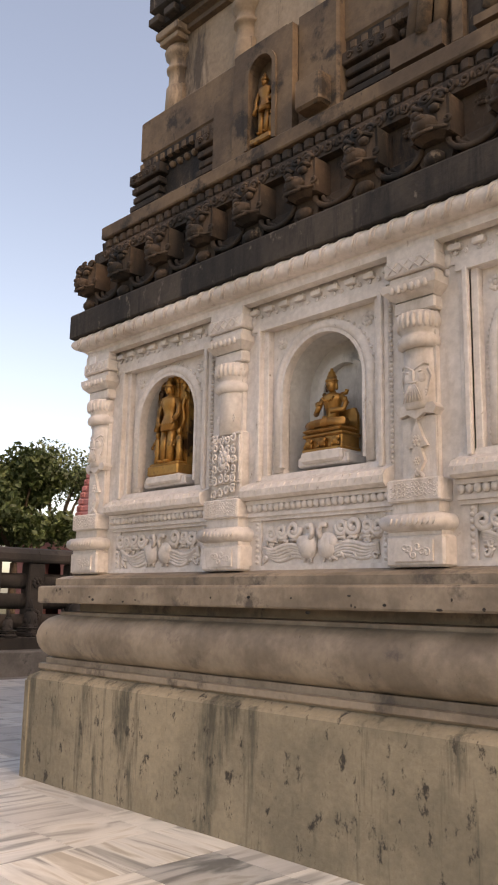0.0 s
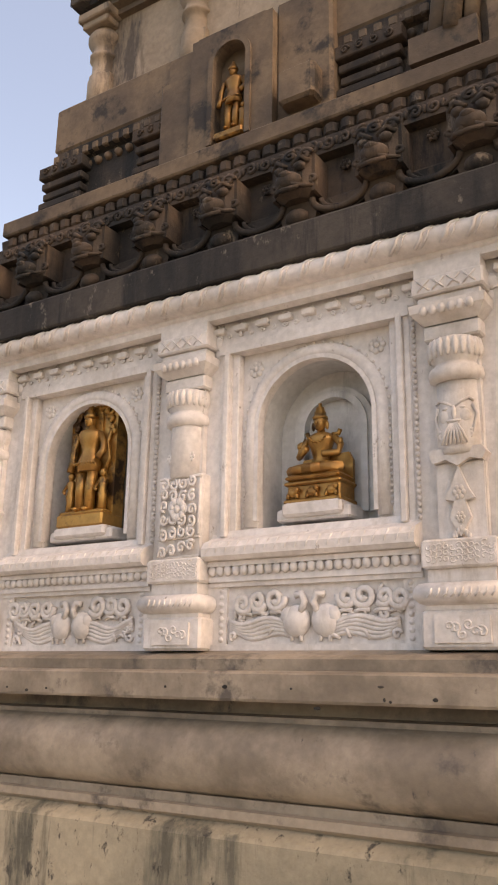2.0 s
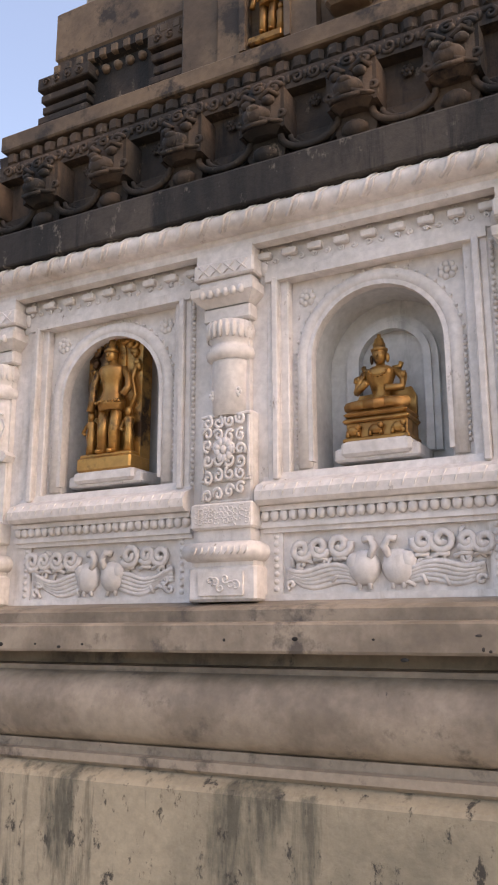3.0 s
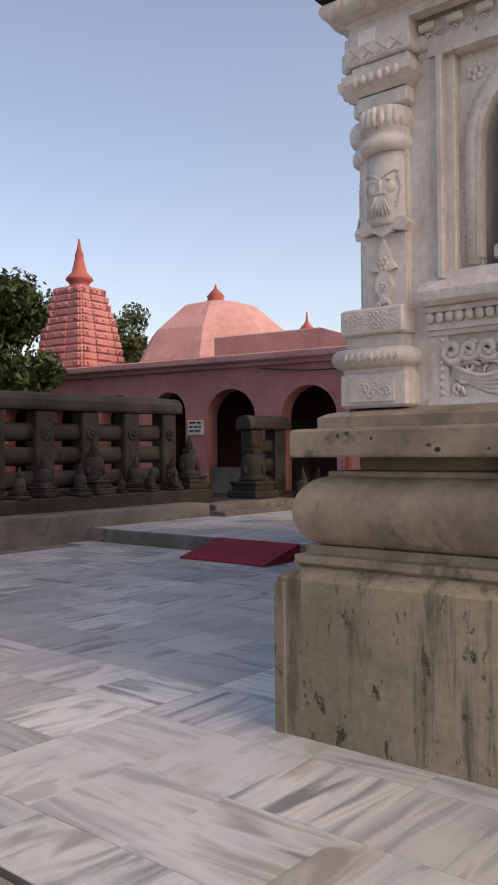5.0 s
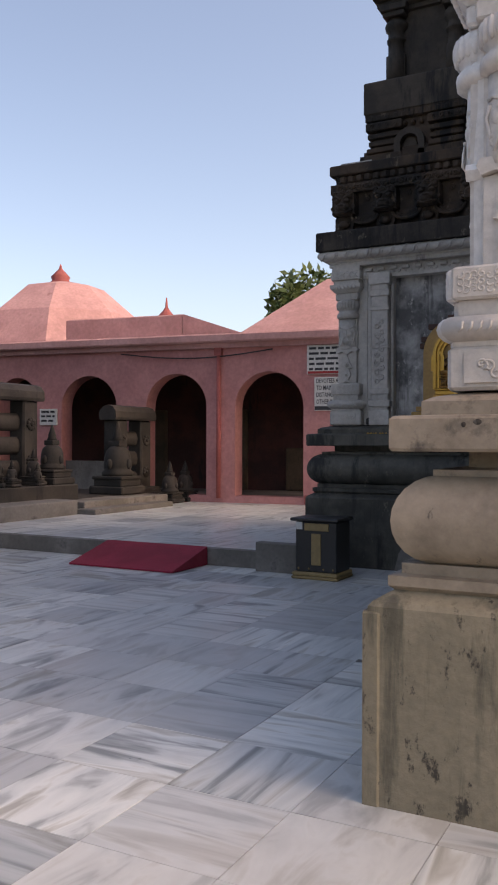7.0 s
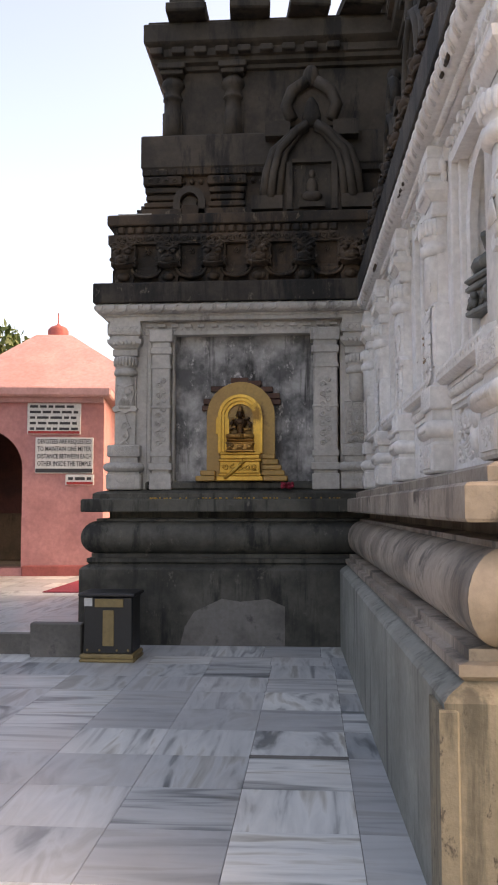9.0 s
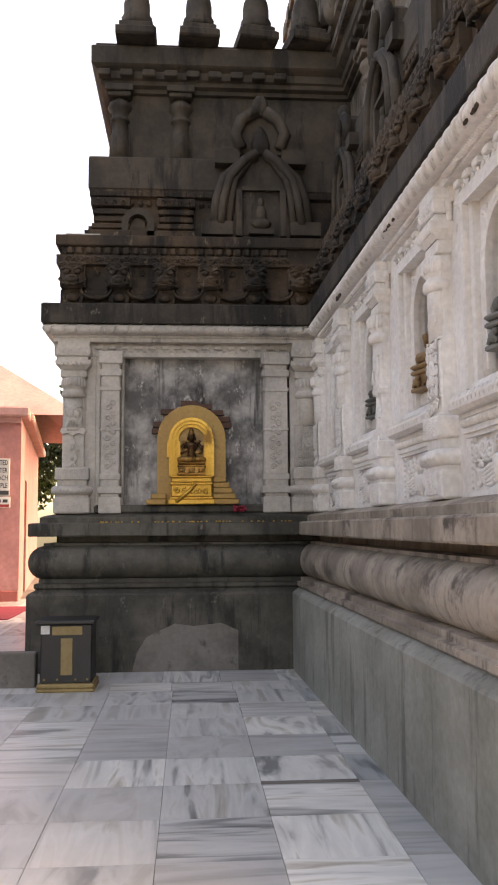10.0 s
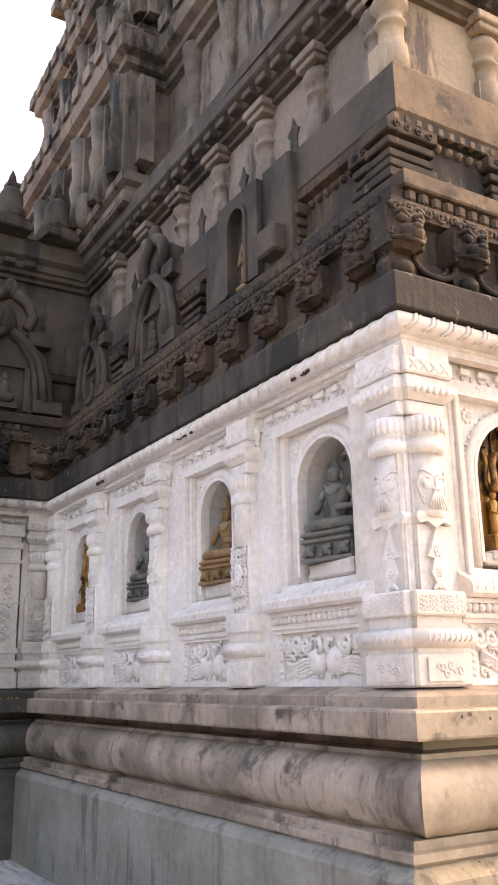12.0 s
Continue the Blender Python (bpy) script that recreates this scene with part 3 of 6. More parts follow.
    # side consoles under the cornice
    for sgn in (-1, 1):
        cap.box(min(sgn * (w + 0.02), sgn * (w + 0.1)), max(sgn * (w + 0.02), sgn * (w + 0.1)), -0.045, 0.05, 3.5, 3.6)
        cap.ball((sgn * (w + 0.06), -0.045, 3.49), (0.04, 0.035, 0.05), 8, 5)
        cap.ball((sgn * (w + 0.05), -0.035, 3.42), (0.028, 0.028, 0.04), 8, 5)
    made = [(n, s.mesh(n)) for n, s in (("shaft", shaft), ("base", base), ("carving", carving), ("neck", neck), ("capital", cap))]
    for n, me in made:
        if n != "base":
            deep = 0.55 if n == "carving" else 1.0
            back = 0.062 if n == "capital" else 0.0 if n == "carving" else 0.055
            me.transform(Matrix.Translation((0, back, 0)) @ Matrix.Diagonal((0.92 if n == "capital" else 0.86, deep, 1, 1)))
    return made


ROUND, MASK = pilaster_meshes("round"), pilaster_meshes("mask")


def pilaster(wall, m, u, kind, mat, back=0.0, lean=(0.0, 0.0), size=(1.0, 1.0)):
    """lean: how far shaft and capital stand off the base, along the wall and into it; size: of width and depth."""
    k = Matrix.Diagonal((size[0], size[1], 1, 1))
    foot, top = m @ Matrix.Translation((u, back, 0)) @ k, m @ Matrix.Translation((u + lean[0], back + lean[1], 0)) @ k
    ob = None
    for n, me in kind:
        if me.materials and me.materials[0] != mat:
            me = me.copy()
            me.materials.clear()
        if ob is None:
            ob = part("pilaster", me, mat, wall, "", top)
        else:
            part(n, me, mat, ob, "", foot if n == "base" else top)
    return ob


# ---- niches ----
def arch_line(cx, hw, z0, top, n=16):
    """Left foot, round the arch, right foot, in x and z."""
    zc = top - hw
    return [(cx - hw, z0)] + [(cx - hw * math.cos(math.pi * i / n), zc + hw * math.sin(math.pi * i / n)) for i in range(n + 1)] + [(cx + hw, z0)]


def to_rect(line, cx, x0, x1, z1, zc):
    """Each point of an arch pushed out to the rectangle round it."""
    out = []
    for x, z in line:
        dx, dz = x - cx, z - zc
        if z <= zc + 1e-6:
            out.append((x0 if dx < 0 else x1, z))
            continue
        k = min(((x1 - cx) / abs(dx)) if abs(dx) > 1e-6 else 1e9, (z1 - zc) / dz)
        out.append((cx + dx * k, zc + dz * k))
    return out


def niche(wall, m, u, hw, white, inner_arch=False, rope=True, sill_z=2.39):
    """A framed, arched niche; hw: half of the frame's width."""
    top = 3.40
    a = hw - 0.07
    line = arch_line(u, a - 0.09, sill_z - 0.07, 3.3)
    zc = 3.3 - (a - 0.09)
    rect = to_rect(line, u, u - hw + 0.05, u + hw - 0.05, top, zc)
    rect[1], rect[-2] = (rect[1][0], zc), (rect[-2][0], zc)
    panel = Shape().band(line, rect, 0.07, 0.13)
    # corners that the fan of the arch leaves open
    for sgn in (-1, 1):
        panel.box(min(u + sgn * (hw - 0.05), u + sgn * (hw - 0.16)), max(u + sgn * (hw - 0.05), u + sgn * (hw - 0.16)), 0.074, 0.13, top - 0.1, top)
    ob = part("niche_panel", panel, white, wall, "", m)
    alcove = Shape()
    n = len(line)
    v = [(x, 0.125, z) for x, z in line] + [(x, 0.34, z) for x, z in line]
    alcove.add(v, [(i, i + 1, n + i + 1, n + i) for i in range(n - 1)], True)
    alcove.add([(x, 0.34, z) for x, z in line], [tuple(range(n))])
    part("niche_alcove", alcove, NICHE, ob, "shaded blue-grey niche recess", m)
    roll = Shape()
    mid = arch_line(u, a - 0.045, sill_z - 0.03, 3.345, 20)
    roll.tube([(x, 0.075, z) for x, z in mid], 0.042, 8, 0.9)
    roll.band(arch_line(u, a - 0.1, sill_z, 3.29, 20), arch_line(u, a - 0.075, sill_z, 3.315, 20), 0.045, 0.09)
    part("arch_moulding", roll, white, ob, "", m)
    if rope:
        beads = Shape()
        pts = arch_line(u, a - 0.005, sill_z, 3.385, 24)
        for (xa, za), (xb, zb) in zip(pts, pts[1:]):
            k = max(1, int(math.hypot(xb - xa, zb - za) / 0.03))
            for j in range(k):
                t = j / k
                beads.ball((xa + (xb - xa) * t, 0.068, za + (zb - za) * t), (0.013, 0.016, 0.013), 5, 4)
        part("rope_bead", beads, white, ob, "", m)
    surround = Shape()
    for sgn in (-1, 1):
        for o0, o1, y0 in ((-0.05, 0.0, 0.02), (0.0, 0.035, -0.02), (0.035, 0.075, 0.005)):
            xs = sorted((u + sgn * (hw + o0), u + sgn * (hw + o1)))
            surround.chamfered(xs[0], xs[1], y0, 0.13, 2.30, top + 0.02, 0.006)
    surround.box(u - hw - 0.075, u + hw + 0.075, -0.015, 0.13, top, top + 0.055)
    part("niche_frame", surround, white, ob, "", m)
    strip = Shape()
    for k in range(34):
        strip.ball((u + hw + 0.095, 0.0, 2.32 + 0.032 * k), (0.013, 0.018, 0.014), 5, 4)
    part("bead_strip", strip, white, ob, "", m)
    if inner_arch:
        inner = Shape()
        for r, y in ((0.0, 0.3), (0.035, 0.28)):
            inner.band(arch_line(u - 0.0, a - 0.24 - r, sill_z + 0.05, 3.16 - r, 16), arch_line(u, a - 0.2 - r, sill_z + 0.05, 3.2 - r, 16), y, 0.43)
        part("inner_arch", inner, NICHE, ob, "", m)
    deco = Shape()
    for sgn in (-1, 1):
        deco.rosette(u + sgn * (hw - 0.14), top - 0.1, 0.055, 0.068, 7)
    part("rosettes", deco, white, ob, "", m)
    sill = Shape()
    w2 = hw + 0.1
    sill.add([(sx * w2 + u, y, z) for y, z in ((0.1, 2.16), (-0.075, 2.165), (-0.1, 2.185), (-0.105, 2.23), (-0.08, 2.265), (-0.03, 2.285), (0.0, 2.3), (0.02, 2.34), (0.45, sill_z + 0.004)) for sx in (-1, 1)],
             [(k * 2, k * 2 + 1, k * 2 + 3, k * 2 + 2) for k in range(8)] + [tuple(range(0, 18, 2)), tuple(range(17, 0, -2))])
    k = int(w2 * 2 / 0.06)
    for i in range(k):
        x = u - w2 + (i + 0.5) * 2 * w2 / k
        sill.tube([(x - 0.012, -0.085, 2.18), (x + 0.005, -0.108, 2.215), (x + 0.02, -0.088, 2.262)], 0.0045, 5)
    part("sill", sill, white, ob, "", m)
    beads = Shape().box(u - w2, u + w2, -0.04, 0.1, 2.135, 2.162).box(u - w2, u + w2, -0.02, 0.1, 2.05, 2.075)
    k = int(w2 * 2 / 0.052)
    for i in range(k):
        beads.ball((u - w2 + (i + 0.5) * 2 * w2 / k, -0.02, 2.112), (0.027, 0.026, 0.03), 8, 5)
    beads.box(u - w2, u + w2, -0.012, 0.1, 2.07, 2.14)
    part("bead_course", beads, white, ob, "", m)
    return ob


def frieze(wall, m, u, hw, white, seed):
    """A panel carved with two geese and scrolling tails."""
    rnd = random.Random(seed)
    s = Shape().box(u - hw - 0.1, u + hw + 0.1, 0.03, 0.12, 1.68, 2.06)
    s.box(u - hw - 0.1, u + hw + 0.1, -0.01, 0.1, 1.68, 1.715).box(u - hw - 0.1, u + hw + 0.1, -0.005, 0.1, 2.025, 2.055)
    for sgn in (-1, 1):
        s.ball((u + sgn * 0.085, 0.02, 1.835), (0.085, 0.045, 0.088), 10, 6)
        s.ball((u + sgn * 0.13, 0.012, 1.86), (0.05, 0.03, 0.05), 8, 5)
        s.tube([(u + sgn * 0.05, 0.0, 1.88), (u + sgn * 0.025, -0.005, 1.93), (u + sgn * 0.045, 0.0, 1.972), (u + sgn * 0.085, 0.005, 1.965)], 0.02, 6)
        for i in range(2):
            s.tube([(u + sgn * (0.06 + 0.05 * i), 0.015, 1.78), (u + sgn * (0.055 + 0.055 * i), 0.015, 1.73)], 0.011, 5)
        n = max(4, int((hw - 0.13) / 0.045))
        ph = rnd.random() * 2
        for i in range(5):
            line = []
            for q in range(n + 1):
                x = 0.13 + (hw - 0.16) * q / n
                z = 1.815 + 0.02 * (2 - i) * (1 - 0.25 * q / n) - 0.025 + 0.022 * math.sin(3.4 + ph + 17 * x + 0.25 * i) + 0.03 * (q / n) ** 2
                line.append((u + sgn * x, 0.012 + 0.004 * i, z))
            s.tube(line, 0.0155, 5)
        x = 0.2
        while x < hw - 0.03:
            r = rnd.uniform(0.045, 0.065)
            s.spiral(u + sgn * (x + 0.01), 1.945 + rnd.uniform(-0.015, 0.01), r, 0.012, 1.5, rnd.uniform(2.6, 3.8), sgn, 0.02)
            s.tube([(u + sgn * (x - 0.05), 0.02, 1.87), (u + sgn * (x - 0.01), 0.01, 1.885), (u + sgn * (x + 0.04), 0.012, 1.88)], 0.013, 5)
            x += 1.75 * r
        for i in range(3):
            s.spiral(u + sgn * (hw - 0.05 - 0.03 * i), 1.76 + 0.05 * i, 0.025, 0.016, 1.0, rnd.random() * 6, sgn, 0.011)
    for i in range(26):
        x, z = rnd.uniform(0.1, hw - 0.04) * rnd.choice((-1, 1)), rnd.uniform(1.74, 2.0)
        a = rnd.uniform(0, 3.1)
        s.tube([(u + x - 0.03 * math.cos(a), 0.024, z - 0.025 * math.sin(a)), (u + x, 0.012, z + 0.012), (u + x + 0.03 * math.cos(a), 0.024, z + 0.025 * math.sin(a))], 0.011, 5)
    for i in range(8):
        s.ball((u - hw - 0.03, 0.02, 1.74 + 0.038 * i), (0.022, 0.025, 0.017), 6, 4).ball((u + hw + 0.03, 0.02, 1.74 + 0.038 * i), (0.022, 0.025, 0.017), 6, 4)
    s.v = [(x, 0.03 + (y - 0.03) * (0.95 if y < 0.03 else 1), z) for x, y, z in s.v]
    return part("frieze_panel", s, white, wall, "carved relief of geese and scrolling tails", m)


def lintel(wall, m, u0, u1, white):
    """Plain lintel, dentils and a carved ribbon above the niches."""
    s = Shape().box(u0, u1, 0.0, 0.2, 3.452, 3.5).box(u0, u1, 0.01, 0.2, 3.5, 3.63)
    n = int((u1 - u0) / 0.028)
    for i in range(n):
        s.ball((u0 + (i + 0.5) * (u1 - u0) / n, -0.065, 3.628), (0.011, 0.028, 0.014), 5, 4)
    ob = part("lintel", s, white, wall, "", m)
    d = Shape()
    n = max(2, int((u1 - u0) / 0.15))
    for i in range(n):
        x = u0 + (i + 0.25) * (u1 - u0) / n
        d.chamfered(x, x + 0.085, -0.025, 0.05, 3.535, 3.575, 0.006)
        d.spiral(x + 0.04, 3.595, 0.018, 0.006, 1.2, i, 1, 0.008)
        d.spiral(x + 0.11, 3.515, 0.016, -0.0, 1.2, i, -1, 0.007)
        d.spiral(x + 0.04, 3.515, 0.016, -0.0, 1.2, i, 1, 0.007)
    part("dentils", d, white, ob, "", m)


def solid(wall, m, spans, white, z0=1.68, z1=3.62):
    """Plain wall between the openings."""
    for a, b in spans:
        part("wall_pier", Shape().box(a, b, 0.012, 0.45, z0, z1), white, wall, "", m)


def wall_fill(wall, m, u0, u1, white):
    part("wall_core", Shape().box(u0, u1, 0.44, 0.6, 1.6, 4.9), white, wall, "", m)


wall_west = thing("wall_west", "white limewashed temple wall with carved niches", "temple wall", "structure", at=(XA, 3.0, 1.68))
wall_north = thing("wall_north", "white limewashed recessed temple wall with niches", "temple wall", "structure", at=(7.5, YB, 1.68))
wall_wing = thing("wall_wing", "white temple wing wall with shade in its colour and peeling plaster panel", "temple wall", "structure", at=(XC, 8.0, 1.68))

for y, kind in ((6.25, MASK), (4.50, ROUND), (2.845, MASK), (1.05, ROUND)):
    pilaster(wall_west, WEST, -y, kind, WHITE, 0.0, (0.045, 0.0) if y > 6 else (0.0, 0.0))
for i, (y, hw, inner) in enumerate(((5.37, 0.525, False), (3.69, 0.525, True), (1.95, 0.56, False))):
    niche(wall_west, WEST, -y, hw, WHITE, inner, True)
    frieze(wall_west, WEST, -y, hw, WHITE, i)
    lintel(wall_west, WEST, -y - hw - 0.16, -y + hw + 0.16, WHITE)
solid(wall_west, WEST, [(-6.388, -5.89), (-4.85, -4.21), (-3.17, -2.51), (-1.39, 3.0)], WHITE)
wall_fill(wall_west, WEST, -5.95, 3.0, WHITE)

NORTH_NICHES = NORTH @ Matrix.Translation((0, 0.06, 0))
for i, x in enumerate((5.4, 6.85, 8.35, 9.78)):
    hw = 0.47 if i == 0 else 0.42
    niche(wall_north, NORTH_NICHES, -x, hw, WHITE_BRIGHTENED, False, False)
    frieze(wall_north, NORTH_NICHES, -x, hw, WHITE_BRIGHTENED, 10 + i)
    lintel(wall_north, NORTH_NICHES, -x - hw - 0.16, -x + hw + 0.16, WHITE_BRIGHTENED)
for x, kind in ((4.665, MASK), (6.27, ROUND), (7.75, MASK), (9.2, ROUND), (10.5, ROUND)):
    pilaster(wall_north, NORTH, -x, kind, WHITE_BRIGHTENED, 0.05 if x < 5 else 0.03, (0.0, 0.02) if x < 5 else (0.0, 0.0), (1.0, 1.0) if x < 5 else (0.84, 0.75))
solid(wall_north, NORTH_NICHES, [(-10.678, -10.21), (-9.35, -8.78), (-7.92, -7.28), (-6.42, -5.88), (-4.92, -4.575)], WHITE_BRIGHTENED)
wall_fill(wall_north, NORTH_NICHES, -11.0, -5.0, WHITE_BRIGHTENED)

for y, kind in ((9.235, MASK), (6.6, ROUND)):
    pilaster(wall_wing, WING, -y, kind, WHITE_SHADED)
solid(wall_wing, WING, [(-9.358, -9.0), (-6.8, -6.405)], WHITE_SHADED)
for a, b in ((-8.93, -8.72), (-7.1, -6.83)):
    side = part("side_pilaster", Shape().chamfered(a, b, -0.05, 0.25, 1.68, 3.5, 0.012), WHITE_SHADED, wall_wing, "narrow carved side pilaster", WING)
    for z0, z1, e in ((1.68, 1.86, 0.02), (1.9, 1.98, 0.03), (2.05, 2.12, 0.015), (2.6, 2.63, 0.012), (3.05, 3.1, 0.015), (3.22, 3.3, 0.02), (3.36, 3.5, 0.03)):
        part("ring", Shape().chamfered(a - e, b + e, -0.05 - e, 0.2, z0, z1, 0.008), WHITE_SHADED, side, "", WING)
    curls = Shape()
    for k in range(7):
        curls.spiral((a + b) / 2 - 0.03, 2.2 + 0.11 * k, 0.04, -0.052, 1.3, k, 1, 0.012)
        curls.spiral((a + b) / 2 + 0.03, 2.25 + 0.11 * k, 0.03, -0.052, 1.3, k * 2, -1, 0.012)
    part("scrollwork", curls, WHITE_SHADED, side, "", WING)
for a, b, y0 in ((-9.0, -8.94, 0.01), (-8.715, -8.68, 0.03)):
    part("panel_strip", Shape().chamfered(a, b, y0, 0.25, 1.68, 3.5, 0.012), WHITE_SHADED, wall_wing, "", WING)
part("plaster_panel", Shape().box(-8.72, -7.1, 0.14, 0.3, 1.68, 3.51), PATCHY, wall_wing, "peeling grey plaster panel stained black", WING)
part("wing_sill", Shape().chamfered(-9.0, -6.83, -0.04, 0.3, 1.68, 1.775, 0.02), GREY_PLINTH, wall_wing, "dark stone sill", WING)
lintel(wall_wing, WING, -9.05, -6.8, WHITE_SHADED)
part("panel_lintel", Shape().box(-9.0, -6.8, 0.02, 0.3, 3.5, 3.62), WHITE_SHADED, wall_wing, "", WING)
wall_fill(wall_wing, WING, -9.3, -6.0, WHITE_SHADED)
part("wing_end_wall", Shape().box(XC + 0.05, 13.55, YC - 0.4, YC - 0.01, 1.6, 4.9), WHITE_SHADED, wall_wing, "plain end wall of the wing")


# ---- cornice pieces: leaf gadroons, lion brackets, lunes, tongues ----
def bracket_meshes():
    c = Shape()
    c.prism([(-0.075, 4.03), (0.075, 4.03), (0.09, 4.12), (0.06, 4.2), (-0.06, 4.2), (-0.09, 4.12)], -0.1, 0.0)
    c.ball((0, -0.12, 4.1), (0.06, 0.05, 0.05), 8, 5)
    h = Shape().chamfered(-0.085, 0.085, -0.18, 0.0, 4.2, 4.48, 0.03)
    h.ball((0, -0.2, 4.28), (0.06, 0.06, 0.055), 10, 6).ball((0, -0.245, 4.3), (0.03, 0.025, 0.022), 8, 5)
    for s in (-1, 1):
        h.ball((s * 0.045, -0.19, 4.37), (0.03, 0.03, 0.028), 8, 5)
        h.tube([(s * 0.015, -0.2, 4.38), (s * 0.05, -0.205, 4.42), (s * 0.085, -0.17, 4.4)], 0.015, 5)
        h.spiral(s * 0.06, 4.455, 0.035, -0.165, 1.3, 0, s, 0.013)
        h.spiral(s * 0.085, 4.3, 0.03, -0.15, 1.3, 2, s, 0.012)
        h.tube([(s * 0.02, -0.23, 4.245), (s * 0.06, -0.2, 4.235), (s * 0.09, -0.13, 4.26)], 0.013, 5)
        h.prism([(s * 0.085, 4.22), (s * 0.1, 4.22), (s * 0.1, 4.46), (s * 0.085, 4.46)][::s], -0.15, 0.0)
    h.tube([(-0.05, -0.215, 4.225), (0, -0.235, 4.215), (0.05, -0.215, 4.225)], 0.014, 5)
    h.spiral(0, 4.46, 0.03, -0.18, 1.3, 1, 1, 0.012)
    return c.mesh("corbel"), h.mesh("lion_head")


def lune_mesh(w):
    s = Shape()
    for r, y, t in ((w, -0.11, 0.02), (w - 0.045, -0.08, 0.016), (w - 0.085, -0.05, 0.014)):
        s.tube([(r * math.cos(math.pi * (1 + i / 10)), y, 4.2 + 0.62 * r * math.sin(math.pi * (1 + i / 10))) for i in range(11)], t, 6)
    s.prism([(w * math.cos(math.pi * (1 + i / 10)), 4.2 + 0.62 * w * math.sin(math.pi * (1 + i / 10))) for i in range(11)], -0.06, 0.0)
    s.rosette(0, 4.42, 0.04, -0.02, 6)
    return s.mesh("lune")


CORBEL, HEAD = bracket_meshes()
HEAD.transform(Matrix.Diagonal((1.4, 1.08, 1, 1)))
CORBEL.transform(Matrix.Diagonal((1.3, 1.0, 1, 1)))
LUNE = lune_mesh(0.17)
STEP = 0.53
for m, us in ((WEST, [-6.35 + STEP * i for i in range(11)]), (NORTH_BRACKETS, [-10.3 + 0.55 * i for i in range(11)]), (WING, [-9.25 + 0.515 * i for i in range(6)])):
    for i, u in enumerate(us):
        at = m @ Matrix.Translation((u, 0, 0))
        head = part("lion_bracket", HEAD, DARK, cornice, "lion-headed stone bracket", at)
        part("corbel", CORBEL, DARK, head, "", at)
        if i + 1 < len(us):
            part("lune", LUNE, DARK, cornice, "", m @ Matrix.Translation(((u + us[i + 1]) / 2, 0, 0)))
for m, u0, u1, white in ((WEST, -6.44, -0.8, WHITE), (NORTH_CORNICE, -10.6, -4.42, WHITE_BRIGHTENED), (WING, -9.55, -6.6, WHITE_SHADED)):
    leaves = Shape()
    n = int((u1 - u0) / 0.135)
    for i in range(n):
        x = u0 + (i + 0.5) * (u1 - u0) / n
        for lag, t in ((0.0, 0.011), (0.035, 0.006)):
            leaves.tube([(x + lag - 0.05 + 0.1 * q / 6 + 0.014 * math.sin(math.pi * q / 3), -0.122 - 0.08 * math.sin(math.acos(1 - 2 * (0.06 + 0.86 * q / 6))), 3.675 + 0.115 * (0.06 + 0.86 * q / 6)) for q in range(7)], t, 5)
    part("leaf_gadroons", leaves, white, cornice, "", m)
    tongues, rel = Shape(), Shape()
    n = int((u1 - u0 - 0.4) / 0.105)
    for i in range(n):
        x = u0 + 0.2 + (i + 0.5) * (u1 - u0 - 0.4) / n
        tongues.chamfered(x - 0.044, x + 0.044, -0.068, 0.0, 4.618, 4.718, 0.022)
        rel.spiral(x, 4.555, 0.038, -0.078, 1.3, i * 1.9, 1 if i % 2 else -1, 0.013)
        rel.ball((x + 0.05, -0.075, 4.56), (0.018, 0.02, 0.03), 6, 4)
    part("tongue_course", tongues, DARK, cornice, "", m)
    part("relief_scrolls", rel, DARK, cornice, "", m)


# ---- upper storey: colonnettes, base blocks, gables ----
def colonnette_mesh():
    s = Shape().box(-0.12, 0.12, -0.0, 0.2, 5.93, 6.28)
    s.lathe(0, 0.06, [(0.135, 5.93), (0.12, 6.27), (0.1, 6.3), (0.1, 6.44), (0.125, 6.45), (0.125, 6.48), (0.1, 6.49), (0.1, 6.56), (0.14, 6.6), (0.15, 6.64), (0.13, 6.69), (0.1, 6.7), (0.1, 6.73)], 12)
    s.chamfered(-0.14, 0.14, -0.09, 0.2, 6.73, 6.79, 0.01).chamfered(-0.17, 0.17, -0.12, 0.2, 6.79, 6.87, 0.01)
    return s.mesh("colonnette")


def base_block_mesh():
    s = Shape()
    for z0, z1, o in ((4.93, 5.0, 0.07), (5.03, 5.09, 0.05), (5.12, 5.18, 0.03), (5.21, 5.27, 0.04), (5.3, 5.4, 0.06)):
        s.chamfered(-0.17 - o, 0.17 + o, -0.02 - o, 0.2, z0, z1, 0.008)
    s.box(-0.16, 0.16, -0.01, 0.2, 4.92, 5.4)
    for i in range(4):
        s.spiral(-0.15 + 0.1 * i, 5.35, 0.03, -0.085, 1.2, i, 1, 0.009)
    return s.mesh("base_block")


